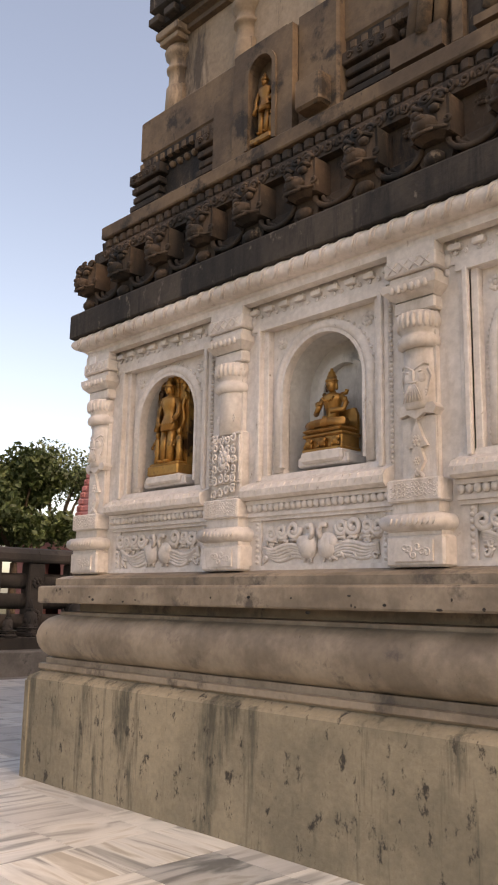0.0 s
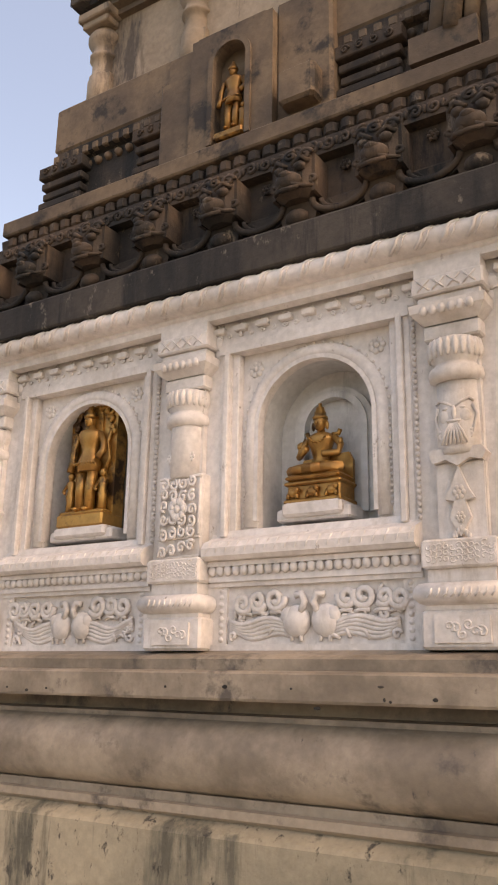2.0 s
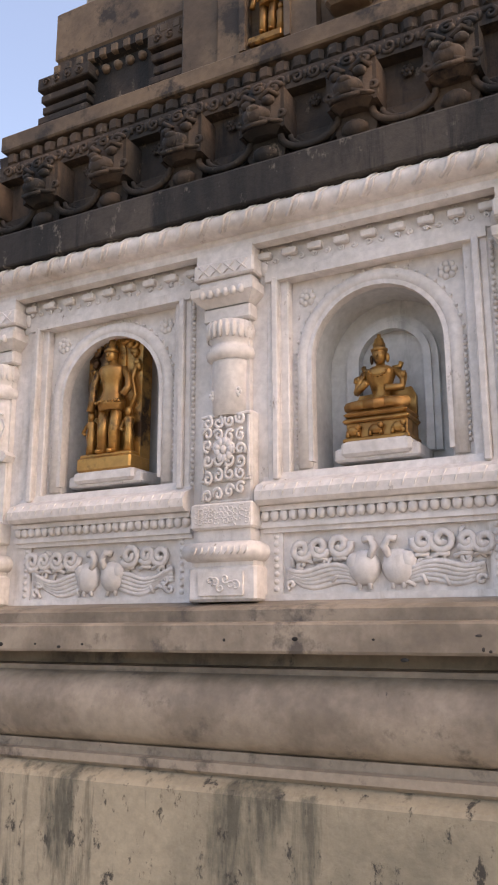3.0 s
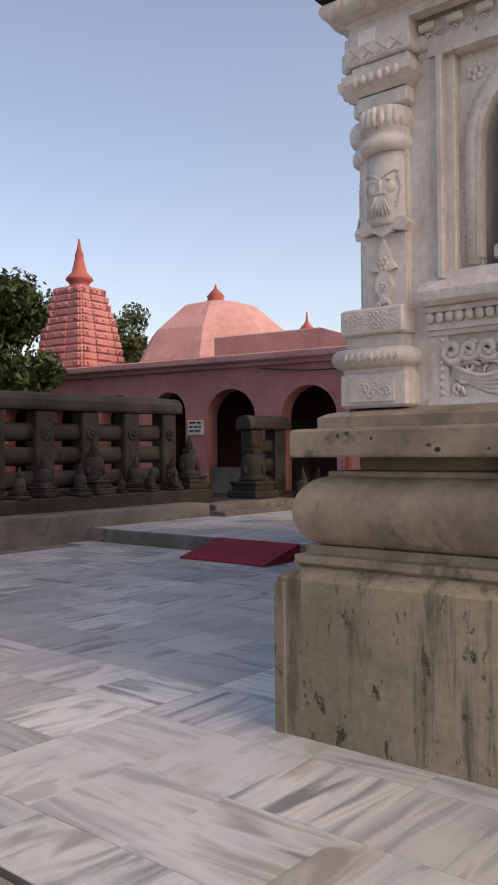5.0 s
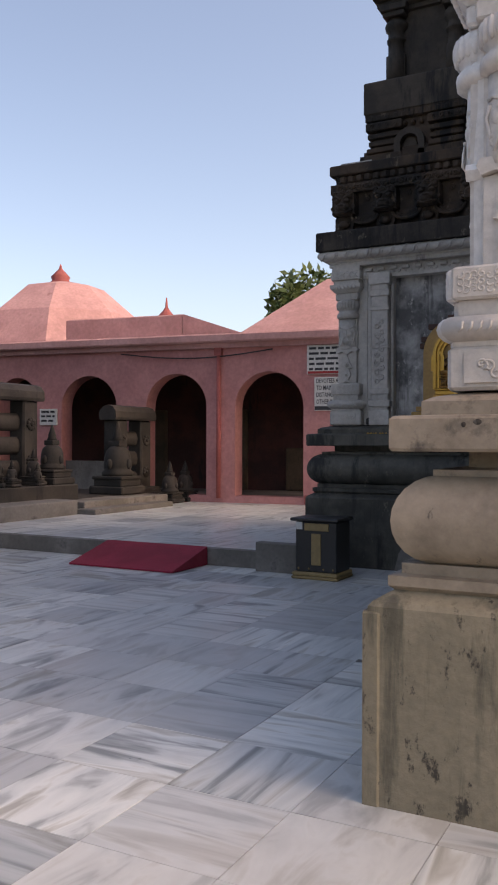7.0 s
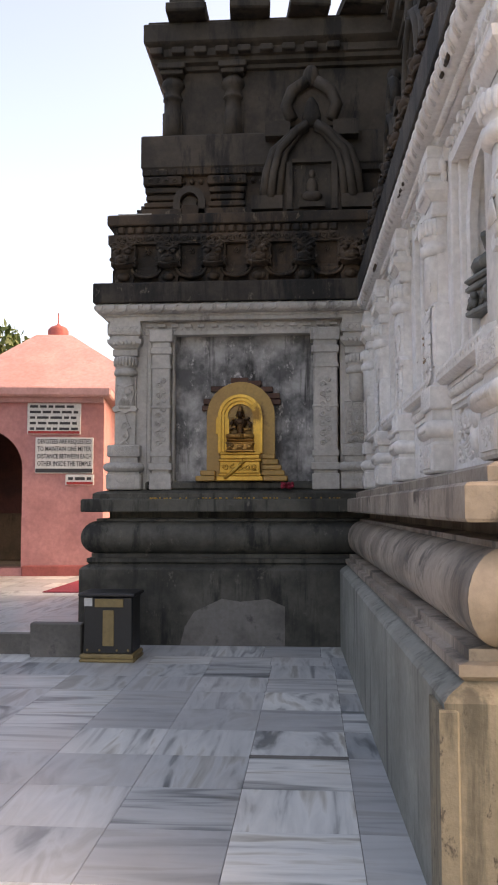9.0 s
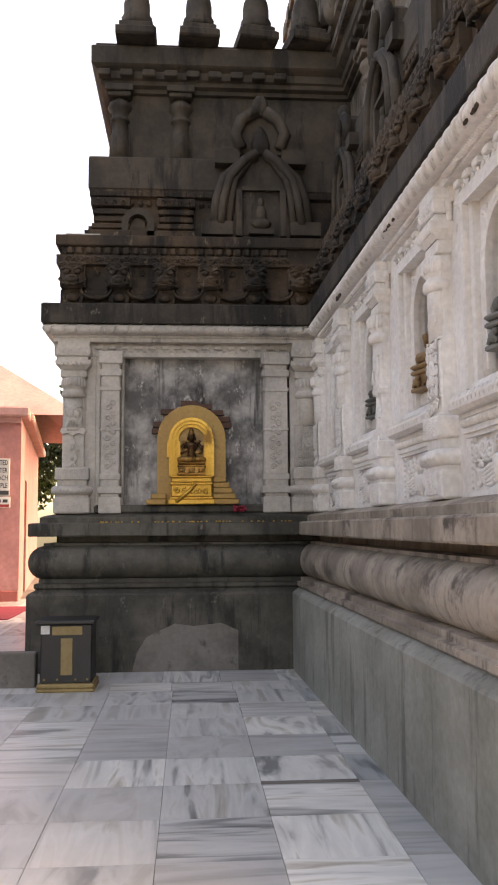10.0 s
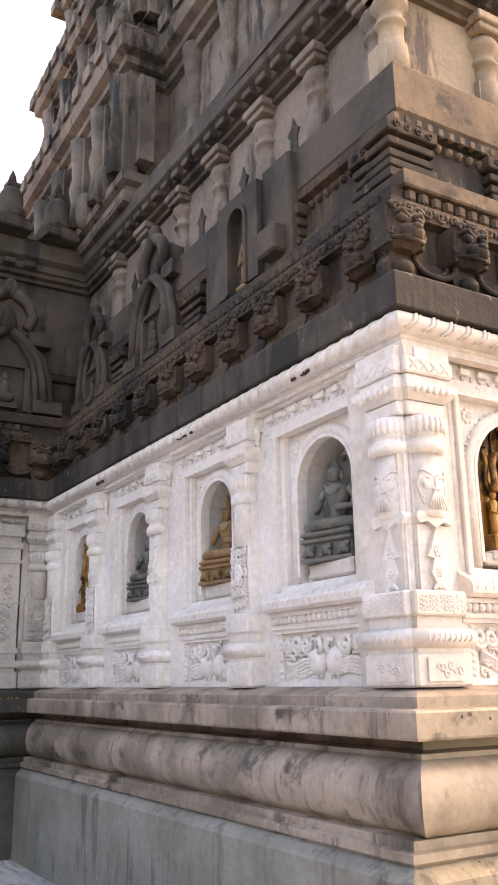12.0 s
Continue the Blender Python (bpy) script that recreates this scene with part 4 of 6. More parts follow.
def gable(parent, m, u, y, scale, mat):
    """A horseshoe gable with a smaller one on its crown, scrolls at its feet and a seated figure in its opening."""
    s = Shape()
    z0 = 4.92
    k = scale
    for r, t, yy in ((0.5, 0.05, -0.1), (0.42, 0.045, -0.14), (0.34, 0.04, -0.1)):
        pts = [(u - r * 1.0 * k, z0 + 0.12 * k), (u - r * 0.92 * k, z0 + 0.4 * k), (u - r * 0.78 * k, z0 + 0.62 * k), (u - r * 0.35 * k, z0 + 0.82 * k), (u - 0.04 * k, z0 + (0.86 + 0.3 * (r - 0.34)) * k)]
        s.tube([(x, y + yy, z) for x, z in pts], t * k, 6)
        s.tube([(2 * u - x, y + yy, z) for x, z in pts], t * k, 6)
    s.prism([(u - 0.5 * k, z0), (u + 0.5 * k, z0), (u + 0.47 * k, z0 + 0.45 * k), (u + 0.3 * k, z0 + 0.8 * k), (u, z0 + 0.9 * k), (u - 0.3 * k, z0 + 0.8 * k), (u - 0.47 * k, z0 + 0.45 * k)][::-1], y - 0.06, y + 0.2)
    for sgn in (-1, 1):
        s.box(min(u + sgn * 0.3 * k, u + sgn * 0.62 * k), max(u + sgn * 0.3 * k, u + sgn * 0.62 * k), y - 0.16, y + 0.2, z0, z0 + 0.14 * k)
        s.box(min(u + sgn * 0.22 * k, u + sgn * 0.48 * k), max(u + sgn * 0.22 * k, u + sgn * 0.48 * k), y - 0.12, y + 0.2, z0 + 0.78 * k, z0 + 0.94 * k)
        pts = [(u + sgn * 0.2 * k, z0 + 0.95 * k), (u + sgn * 0.26 * k, z0 + 1.1 * k), (u + sgn * 0.2 * k, z0 + 1.26 * k), (u + sgn * 0.05 * k, z0 + 1.36 * k)]
        s.tube([(x, y - 0.1, z) for x, z in pts], 0.065 * k, 6)
        s.box(min(u + sgn * 0.2 * k, u + sgn * 0.26 * k), max(u + sgn * 0.2 * k, u + sgn * 0.26 * k), y - 0.12, y, z0, z0 + 0.5 * k)
    s.prism([(u - 0.22 * k, z0 + 0.9 * k), (u + 0.22 * k, z0 + 0.9 * k), (u + 0.2 * k, z0 + 1.25 * k), (u, z0 + 1.4 * k), (u - 0.2 * k, z0 + 1.25 * k)][::-1], y - 0.05, y + 0.2)
    s.ball((u, y - 0.08, z0 + 1.42 * k), (0.09 * k, 0.08, 0.12 * k), 8, 6)
    s.box(u - 0.2 * k, u + 0.2 * k, y - 0.12, y, z0 + 0.49 * k, z0 + 0.53 * k)
    ob = part("gable", s, mat, parent, "horseshoe gable with scrolled feet", m)
    # Dark pieces laid on the solid gable stand for the shade of its openings.
    r = Shape().box(u - 0.19 * k, u + 0.19 * k, y - 0.07, y - 0.062, z0 + 0.02, z0 + 0.48 * k)
    r.lathe(u, y - 0.07, [(0.08 * k, z0 + 0.88 * k), (0.1 * k, z0 + 1.0 * k), (0.07 * k, z0 + 1.12 * k), (0.02 * k, z0 + 1.2 * k)], 8, 1, 0.5)
    part("gable_opening", r, DARK_BAND, ob, "dark sheet for the shaded opening of the gable", m)
    f = Shape().box(u - 0.13 * k, u + 0.13 * k, y - 0.14, y - 0.06, z0 + 0.02, z0 + 0.08)
    f.ball((u, y - 0.09, z0 + 0.14 * k), (0.11 * k, 0.05, 0.06 * k), 8, 5).ball((u, y - 0.09, z0 + 0.24 * k), (0.06 * k, 0.04, 0.1 * k), 8, 5).ball((u, y - 0.09, z0 + 0.37 * k), (0.035 * k, 0.035, 0.05 * k), 8, 5)
    part("gable_carving", f, mat, ob, "worn seated carving", m)


COLONNETTE, BASE_BLOCK = colonnette_mesh(), base_block_mesh()
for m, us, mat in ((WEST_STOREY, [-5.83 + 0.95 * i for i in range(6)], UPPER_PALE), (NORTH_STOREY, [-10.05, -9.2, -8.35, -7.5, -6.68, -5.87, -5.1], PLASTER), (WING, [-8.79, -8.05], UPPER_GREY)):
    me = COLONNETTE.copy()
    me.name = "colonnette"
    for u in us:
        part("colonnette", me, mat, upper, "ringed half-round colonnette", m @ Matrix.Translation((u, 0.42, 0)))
for m, us in ((WEST_STOREY, (-5.95, -5.0, -3.35, -1.4)), (NORTH_STOREY, (-9.6, -7.75, -6.1, -5.0)), (WING, (-8.87, -8.1))):
    for u in us:
        part("base_block", BASE_BLOCK, DARK, upper, "stepped carved base block", m @ Matrix.Translation((u, 0.28, 0)))
for m, u0, u1 in ((WEST_STOREY, -6.1, -0.8), (NORTH_STOREY, -10.3, -4.85), (WING, -9.1, -6.7)):
    s = Shape()
    n = int((u1 - u0) / 0.1)
    for i in range(n):
        x = u0 + (i + 0.5) * (u1 - u0) / n
        s.chamfered(x - 0.03, x + 0.03, 0.24, 0.33, 5.43, 5.5, 0.01)
        s.ball((x, 0.3, 5.36), (0.035, 0.04, 0.035), 6, 4)
    part("small_dentils", s, UPPER if m == WEST_STOREY else DARK, upper, "", m)
    s = Shape()
    n = int((u1 - u0) / 0.24)
    for i in range(n):
        x = u0 + (i + 0.5) * (u1 - u0) / n
        s.chamfered(x - 0.08, x + 0.08, 0.25, 0.4, 6.95, 7.03, 0.01)
    part("cornice_dentils", s, UPPER_GREY, upper, "", m)
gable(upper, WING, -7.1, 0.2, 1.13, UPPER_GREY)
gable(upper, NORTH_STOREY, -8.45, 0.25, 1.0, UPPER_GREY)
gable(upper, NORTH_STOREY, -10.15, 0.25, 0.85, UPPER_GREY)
gable(upper, WEST_STOREY, -2.25, 0.2, 1.25, UPPER)
small = Shape()
small.band(arch_line(-8.55, 0.11, 4.93, 5.2, 10), arch_line(-8.55, 0.19, 4.93, 5.28, 10), 0.2, 0.33)
small.prism(arch_line(-8.55, 0.08, 4.93, 5.17, 10)[::-1], 0.26, 0.33)
part("blind_arch", small, UPPER_GREY, upper, "small blind arch", WING)
# block with a small arched shrine in the base of the upper storey, front and recess
for m, u in ((WEST_STOREY, -4.3), (NORTH_STOREY, -6.65)):
    s = Shape()
    line = arch_line(u, 0.14, 4.93, 5.7, 12)
    zc = 5.7 - 0.14
    rect = to_rect(line, u, u - 0.33, u + 0.33, 5.83, zc)
    s.band(line, rect, 0.1, 0.4)
    s.prism(line[::-1], 0.3, 0.41)
    s.box(u - 0.325, u - 0.2, 0.104, 0.39, 5.68, 5.826).box(u + 0.2, u + 0.325, 0.104, 0.39, 5.68, 5.826)
    s.box(u - 0.6, u + 0.7, 0.2, 0.42, 4.93, 5.86)
    s.chamfered(u - 0.62, u - 0.33, 0.13, 0.4, 4.93, 5.62, 0.02).chamfered(u + 0.32, u + 0.73, 0.16, 0.47, 4.93, 5.9, 0.02).chamfered(u + 0.4, u + 0.66, 0.04, 0.4, 5.0, 5.25, 0.02)
    ob = part("shrine_block", s, UPPER if m == WEST_STOREY else UPPER_GREY, upper, "block with small arched shrine", m)
    part("shrine_rim", Shape().band(arch_line(u, 0.13, 4.93, 5.69, 12), arch_line(u, 0.17, 4.93, 5.73, 12), 0.08, 0.12), UPPER if m == WEST_STOREY else UPPER_GREY, ob, "", m)
# keyhole slits between the colonnettes of the recess: dark sheets for their shade
for u in (-9.65, -7.95, -7.1, -6.25):
    part("keyhole", Shape().prism([(u - 0.05, 6.0), (u + 0.05, 6.0), (u + 0.05, 6.3), (u + 0.09, 6.36), (u + 0.03, 6.42), (u, 6.5), (u - 0.03, 6.42), (u - 0.09, 6.36), (u - 0.05, 6.3)][::-1], 0.455, 0.48), DARK_BAND, upper, "dark sheet for the shade in a keyhole slit", NORTH_STOREY)


# ---- stupa finials on the wing's roof ----
def finial(at, k=0.93):
    t = thing("stupa_finial", "dark weathered stupa finial on the roof edge", "finial", "", "stupa finials on the wing roof", at.translation)
    part("base", Shape().chamfered(-0.24, 0.24, -0.24, 0.24, 0, 0.12 * k, 0.02).chamfered(-0.2, 0.2, -0.2, 0.2, 0.118 * k, 0.2 * k, 0.015), UPPER_GREY, t, "", at)
    part("dome", Shape().lathe(0, 0, [(0.19, 0.198 * k), (0.21, 0.24 * k), (0.18, 0.28 * k), (0.19, 0.33 * k), (0.16, 0.36 * k), (0.16, 0.52 * k), (0.145, 0.62 * k), (0.1, 0.7 * k), (0.07, 0.72 * k)], 14), UPPER_GREY, t, "", at)
    part("harmika", Shape().box(-0.085, 0.085, -0.085, 0.085, 0.715 * k, 0.78 * k), UPPER_GREY, t, "", at)
    part("spire", Shape().lathe(0, 0, [(0.08, 0.778 * k), (0.05, 0.86 * k), (0.055, 0.87 * k), (0.03, 0.95 * k), (0.01, 1.0 * k)], 10), UPPER_GREY, t, "", at)


for i, (x, y) in enumerate(((10.98, 8.62), (10.98, 7.87), (10.98, 7.17), (10.98, 6.55), (11.93, 8.77))):
    finial(pose(x, y, 7.365, 0, 0, 4 * i))

# ---- tower above the recess ----
tower = thing("temple_tower", "tall stepped tower of grey weathered carved stone", "tower", "structure", at=(9, 4, 7.3))
TOWER = [(5.0, 0.5), (5.0, 5.75), (9.35, 5.75), (9.35, 6.25), (14.6, 6.25), (14.6, 0.5)]
z, o = 7.3, 0.0
for tier in range(5):
    h = 2.5 - 0.12 * tier
    rows = [(o, z), (o, z + 0.1), (o - 0.06, z + 0.12), (o - 0.06, z + 0.2), (o + 0.02, z + 0.24), (o + 0.02, z + 0.36), (o - 0.14, z + 0.4), (o - 0.16, z + h - 0.75), (o - 0.08, z + h - 0.72), (o - 0.08, z + h - 0.62), (o + 0.0, z + h - 0.58),
            (o + 0.0, z + h - 0.48), (o + 0.1, z + h - 0.42), (o + 0.12, z + h - 0.3), (o + 0.12, z + h - 0.16), (o - 0.02, z + h - 0.12), (o - 0.25, z + h)]
    part("tower_tier", Shape().sweep(TOWER, rows), TOWER_STONE, tower, "moulded tier with cornice")
    piers = Shape()
    for x in (6.0, 6.9, 7.8, 8.7):
        piers.lathe(x, 5.75 + o - 0.14, [(0.15, z + 0.4), (0.13, z + 0.7), (0.1, z + 0.75), (0.1, z + 1.0), (0.14, z + 1.1), (0.1, z + 1.25), (0.16, z + h - 0.7), (0.16, z + h - 0.62)], 10)
    for x in (9.6, 10.3, 11.1, 12.0, 12.9, 13.8):
        piers.box(x - 0.2, x + 0.2, 6.25 + o - 0.2, 6.25 + o - 0.02, z + 0.36, z + h - 0.7)
        piers.lathe(x, 6.25 + o - 0.02, [(0.14, z + 0.4), (0.1, z + 0.8), (0.14, z + 1.0), (0.1, z + 1.2), (0.15, z + h - 0.7)], 8)
        piers.ball((x + 0.4, 6.25 + o + 0.02, z + 0.5), (0.16, 0.12, 0.28), 8, 6)
    piers.box(9.35 - o - 0.12, 9.35 - o + 0.3, 5.9 + o, 6.1 + o, z + 0.5, z + h - 0.8)
    for x in [5.4 + 0.45 * i for i in range(9)]:
        piers.chamfered(x - 0.14, x + 0.14, 5.5 + o, 5.75 + o + 0.17, z + h - 0.2, z + h + 0.02, 0.02)
    for x in [9.5 + 0.45 * i for i in range(12)]:
        piers.chamfered(x - 0.14, x + 0.14, 6.0 + o, 6.25 + o + 0.17, z + h - 0.2, z + h + 0.02, 0.02)
        piers.lathe(x, 6.25 + o, [(0.13, z + h), (0.15, z + h + 0.12), (0.06, z + h + 0.3), (0.02, z + h + 0.42)], 8)
    part("tier_piers", piers, TOWER_STONE, tower, "piers and knobs of a tier")
    z, o = z + h, o - 0.3
part("tower_floor", Shape().box(5.01, 9.36, 0.51, 5.74, 7.262, 7.312).box(9.36, 14.59, 0.51, 6.24, 7.262, 7.312), TOWER_STONE, tower)
part("tower_core", Shape().box(6.2, 12.5, 0.5, 4.4, 7.3, z + 1.2), TOWER_STONE, tower, "upper mass of the tower")


# ---- carved figures in the niches (plain shapes) ----
def seated_shape(h, stele=False):
    k = h / 0.6
    s = Shape().chamfered(-0.17 * k, 0.17 * k, -0.09 * k, 0.1 * k, 0.02 * k, 0.115 * k, 0.008)
    s.chamfered(-0.185 * k, 0.185 * k, -0.112 * k, 0.1 * k, 0.0, 0.024 * k, 0.006).chamfered(-0.185 * k, 0.185 * k, -0.112 * k, 0.1 * k, 0.105 * k, 0.13 * k, 0.008)
    s.chamfered(-0.178 * k, 0.178 * k, -0.12 * k, 0.1 * k, 0.138 * k, 0.165 * k, 0.012).chamfered(-0.165 * k, 0.165 * k, -0.1 * k, 0.1 * k, 0.125 * k, 0.175 * k, 0.012)
    for i in range(3):
        x = (-0.125 + 0.125 * i) * k
        s.ball((x, -0.098 * k, 0.062 * k), (0.04 * k, 0.022 * k, 0.03 * k), 8, 5)
        s.ball((x + 0.03 * k, -0.11 * k, 0.078 * k), (0.018 * k, 0.018 * k, 0.018 * k), 7, 5)
        s.tube([(x - 0.03 * k, -0.1 * k, 0.06 * k), (x - 0.032 * k, -0.108 * k, 0.028 * k)], 0.011 * k, 5).tube([(x + 0.025 * k, -0.1 * k, 0.06 * k), (x + 0.03 * k, -0.108 * k, 0.028 * k)], 0.011 * k, 5)
    for sg in (-1, 1):
        # crossed legs, bent arms
        s.tube([(sg * 0.05 * k, 0.02 * k, 0.21 * k), (sg * 0.135 * k, -0.01 * k, 0.208 * k), (sg * 0.16 * k, -0.055 * k, 0.202 * k), (sg * 0.09 * k, -0.09 * k, 0.2 * k), (-sg * 0.06 * k, -0.1 * k, 0.2 * k)], 0.033 * k, 8)
        s.tube([(sg * 0.088 * k, 0.01 * k, 0.405 * k), (sg * 0.13 * k, 0.01 * k, 0.35 * k), (sg * 0.128 * k, -0.02 * k, 0.295 * k), (sg * 0.05 * k, -0.075 * k, 0.285 * k if sg > 0 else 0.33 * k)], 0.021 * k, 7)
        s.tube([(sg * 0.118 * k, -0.005 * k, 0.365 * k), (sg * 0.136 * k, 0.012 * k, 0.37 * k)], 0.026 * k, 7)
        s.ball((sg * 0.046 * k, 0.005 * k, 0.478 * k), (0.012 * k, 0.014 * k, 0.028 * k), 6, 5)
        s.tube([(sg * 0.06 * k, 0.04 * k, 0.425 * k), (sg * 0.1 * k, 0.045 * k, 0.43 * k), (sg * 0.11 * k, 0.045 * k, 0.455 * k)], 0.016 * k, 6)
    s.ball((0, 0.015 * k, 0.215 * k), (0.095 * k, 0.07 * k, 0.045 * k), 10, 6)
    s.lathe(0, 0.015 * k, [(0.072 * k, 0.2 * k), (0.05 * k, 0.275 * k), (0.064 * k, 0.33 * k), (0.084 * k, 0.378 * k), (0.09 * k, 0.405 * k), (0.06 * k, 0.43 * k), (0.028 * k, 0.44 * k), (0.025 * k, 0.455 * k)], 12, 1.0, 0.72)
    for i in range(7):
        a = math.pi * (1.12 + 0.76 * i / 6)
        s.ball((0.055 * k * math.cos(a), -0.04 * k, 0.415 * k + 0.045 * k * math.sin(a)), 0.009 * k, 6, 4)
    s.ball((0, 0.0, 0.49 * k), (0.038 * k, 0.042 * k, 0.048 * k), 10, 8).ball((0, -0.043 * k, 0.486 * k), (0.008 * k, 0.011 * k, 0.013 * k), 6, 4)
    s.ball((0, 0.008 * k, 0.51 * k), (0.043 * k, 0.045 * k, 0.034 * k), 10, 6)
    if stele:
        s.ball((0, 0.012 * k, 0.548 * k), (0.024 * k, 0.024 * k, 0.026 * k), 8, 6)
        s.prism(arch_line(0, 0.165 * k, 0.15 * k, 0.62 * k, 12), 0.085 * k, 0.12 * k)
        for i in range(9):
            a = math.pi * i / 8
            s.ball((0.15 * k * math.cos(a), 0.08 * k, 0.45 * k + 0.15 * k * math.sin(a)), 0.018 * k, 6, 4)
    else:
        s.lathe(0, 0.005 * k, [(0.044 * k, 0.515 * k), (0.05 * k, 0.53 * k), (0.036 * k, 0.54 * k), (0.036 * k, 0.562 * k), (0.03 * k, 0.568 * k), (0.024 * k, 0.592 * k), (0.012 * k, 0.6 * k), (0.012 * k, 0.618 * k)], 10)
        s.prism([(-0.17 * k, 0.1 * k), (0.175 * k, 0.1 * k), (0.175 * k, 0.27 * k), (0.15 * k, 0.32 * k), (-0.15 * k, 0.3 * k), (-0.17 * k, 0.26 * k)], 0.075 * k, 0.1 * k)
    return s


def standing_shape(h, slab=True):
    k = h / 0.88
    y = -0.045 * k
    if slab:
        # tall slab with rounded shoulders, a figure in deep relief, two attendants and foliage
        s = Shape().chamfered(-0.2 * k, 0.2 * k, -0.1 * k, 0.1 * k, 0, 0.09 * k, 0.012).chamfered(-0.19 * k, 0.19 * k, -0.085 * k, 0.1 * k, 0.085 * k, 0.11 * k, 0.008)
        s.prism([(-0.2 * k, 0.08 * k), (0.2 * k, 0.08 * k), (0.205 * k, 0.78 * k), (0.19 * k, 0.84 * k), (0.12 * k, 0.88 * k), (-0.1 * k, 0.88 * k), (-0.18 * k, 0.84 * k), (-0.205 * k, 0.77 * k)], 0.0, 0.1 * k)
        rr = random.Random(int(h * 1000))
        for i in range(30):
            a = math.pi * i / 29
            s.ball(((0.165 + rr.uniform(-0.02, 0.02)) * k * math.cos(a), -0.008 * k, (0.66 + rr.uniform(-0.02, 0.02)) * k + 0.19 * k * math.sin(a)), ((0.016 + 0.014 * rr.random()) * k, 0.022 * k, (0.016 + 0.014 * rr.random()) * k), 6, 4)
        for sg in (-1, 1):
            s.spiral(sg * 0.14 * k, 0.8 * k, 0.045 * k, -0.005 * k, 1.3, 1 + sg, sg, 0.014 * k)
            s.tube([(sg * 0.12 * k, -0.01 * k, 0.36 * k), (sg * 0.165 * k, -0.015 * k, 0.46 * k), (sg * 0.14 * k, -0.015 * k, 0.57 * k), (sg * 0.17 * k, -0.01 * k, 0.66 * k)], 0.017 * k, 6)
            x = sg * 0.14 * k
            s.lathe(x, y + 0.01 * k, [(0.034 * k, 0.1 * k), (0.026 * k, 0.18 * k), (0.034 * k, 0.22 * k), (0.024 * k, 0.26 * k), (0.034 * k, 0.31 * k), (0.012 * k, 0.335 * k)], 8)
            s.ball((x, y + 0.005 * k, 0.357 * k), (0.023 * k, 0.024 * k, 0.03 * k), 8, 6)
            s.tube([(x - 0.03 * k, y, 0.3 * k), (x - 0.042 * k, y - 0.02 * k, 0.25 * k), (x - 0.01 * k, y - 0.04 * k, 0.235 * k)], 0.011 * k, 5)
        s.prism(arch_line(0, 0.085 * k, 0.64 * k, 0.83 * k, 10), -0.014 * k, 0.02 * k)
    else:
        s = Shape().chamfered(-0.16 * k, 0.16 * k, -0.12 * k, 0.1 * k, 0, 0.08 * k, 0.012)
        s.lathe(0.12 * k, y, [(0.045 * k, 0.08 * k), (0.035 * k, 0.2 * k), (0.045 * k, 0.27 * k), (0.02 * k, 0.3 * k)], 8).ball((0.12 * k, y, 0.33 * k), (0.03 * k, 0.03 * k, 0.035 * k), 8, 6)
    # the figure stands with one hip out
    for sg in (-1, 1):
        s.tube([(sg * 0.04 * k, y, 0.1 * k), (sg * 0.042 * k, y - 0.005 * k, 0.26 * k), (sg * 0.048 * k + 0.012 * k, y, 0.42 * k)], 0.036 * k, 9)
        s.ball((sg * 0.042 * k, y - 0.03 * k, 0.118 * k), (0.024 * k, 0.045 * k, 0.016 * k), 7, 5)
    s.lathe(0.012 * k, y, [(0.088 * k, 0.37 * k), (0.094 * k, 0.43 * k), (0.07 * k, 0.475 * k), (0.06 * k, 0.51 * k), (0.072 * k, 0.56 * k), (0.096 * k, 0.62 * k), (0.085 * k, 0.648 * k), (0.035 * k, 0.665 * k), (0.028 * k, 0.69 * k)], 12, 1.0, 0.68)
    for i in range(9):
        s.ball((0.012 * k + (-0.085 + 0.021 * i) * k, y - 0.055 * k + 0.0007 * k * (i - 4) ** 2, 0.425 * k - 0.001 * k * abs(i - 4)), 0.012 * k, 6, 4)
    s.ball((0, y, 0.722 * k), (0.038 * k, 0.041 * k, 0.047 * k), 10, 8).ball((0, y - 0.042 * k, 0.718 * k), (0.008 * k, 0.01 * k, 0.013 * k), 6, 4)
    s.lathe(0, y, [(0.042 * k, 0.74 * k), (0.05 * k, 0.757 * k), (0.036 * k, 0.768 * k), (0.036 * k, 0.79 * k), (0.022 * k, 0.8 * k), (0.016 * k, 0.835 * k)], 9)
    s.tube([(-0.09 * k, y, 0.632 * k), (-0.125 * k, y, 0.55 * k), (-0.125 * k, y - 0.01, 0.45 * k), (-0.135 * k, y - 0.02, 0.38 * k)], 0.024 * k, 7)
    s.tube([(0.1 * k, y, 0.632 * k), (0.135 * k, y, 0.56 * k), (0.15 * k, y - 0.02, 0.5 * k), (0.125 * k, y - 0.045, 0.45 * k)], 0.024 * k, 7)
    return s


def figure(name, shape, mat, label, m, u, y, z, turn=0.0):
    return solo(name, shape, mat, label, "statue", "", "", m @ pose(u, y, z, 0, 0, turn))


def pedestal(m, u, y0, z0, z1, w, label="rough white plaster pedestal in the niche"):
    return solo("statue_pedestal", Shape().chamfered(u - w, u + w, y0, 0.42, z0, z1, 0.015).chamfered(u - w * 1.25, u + w * 1.2, y0 + 0.03, 0.42, z0 - 0.02, z0 + 0.05, 0.01), WHITE, label, "pedestal", "", "", m)


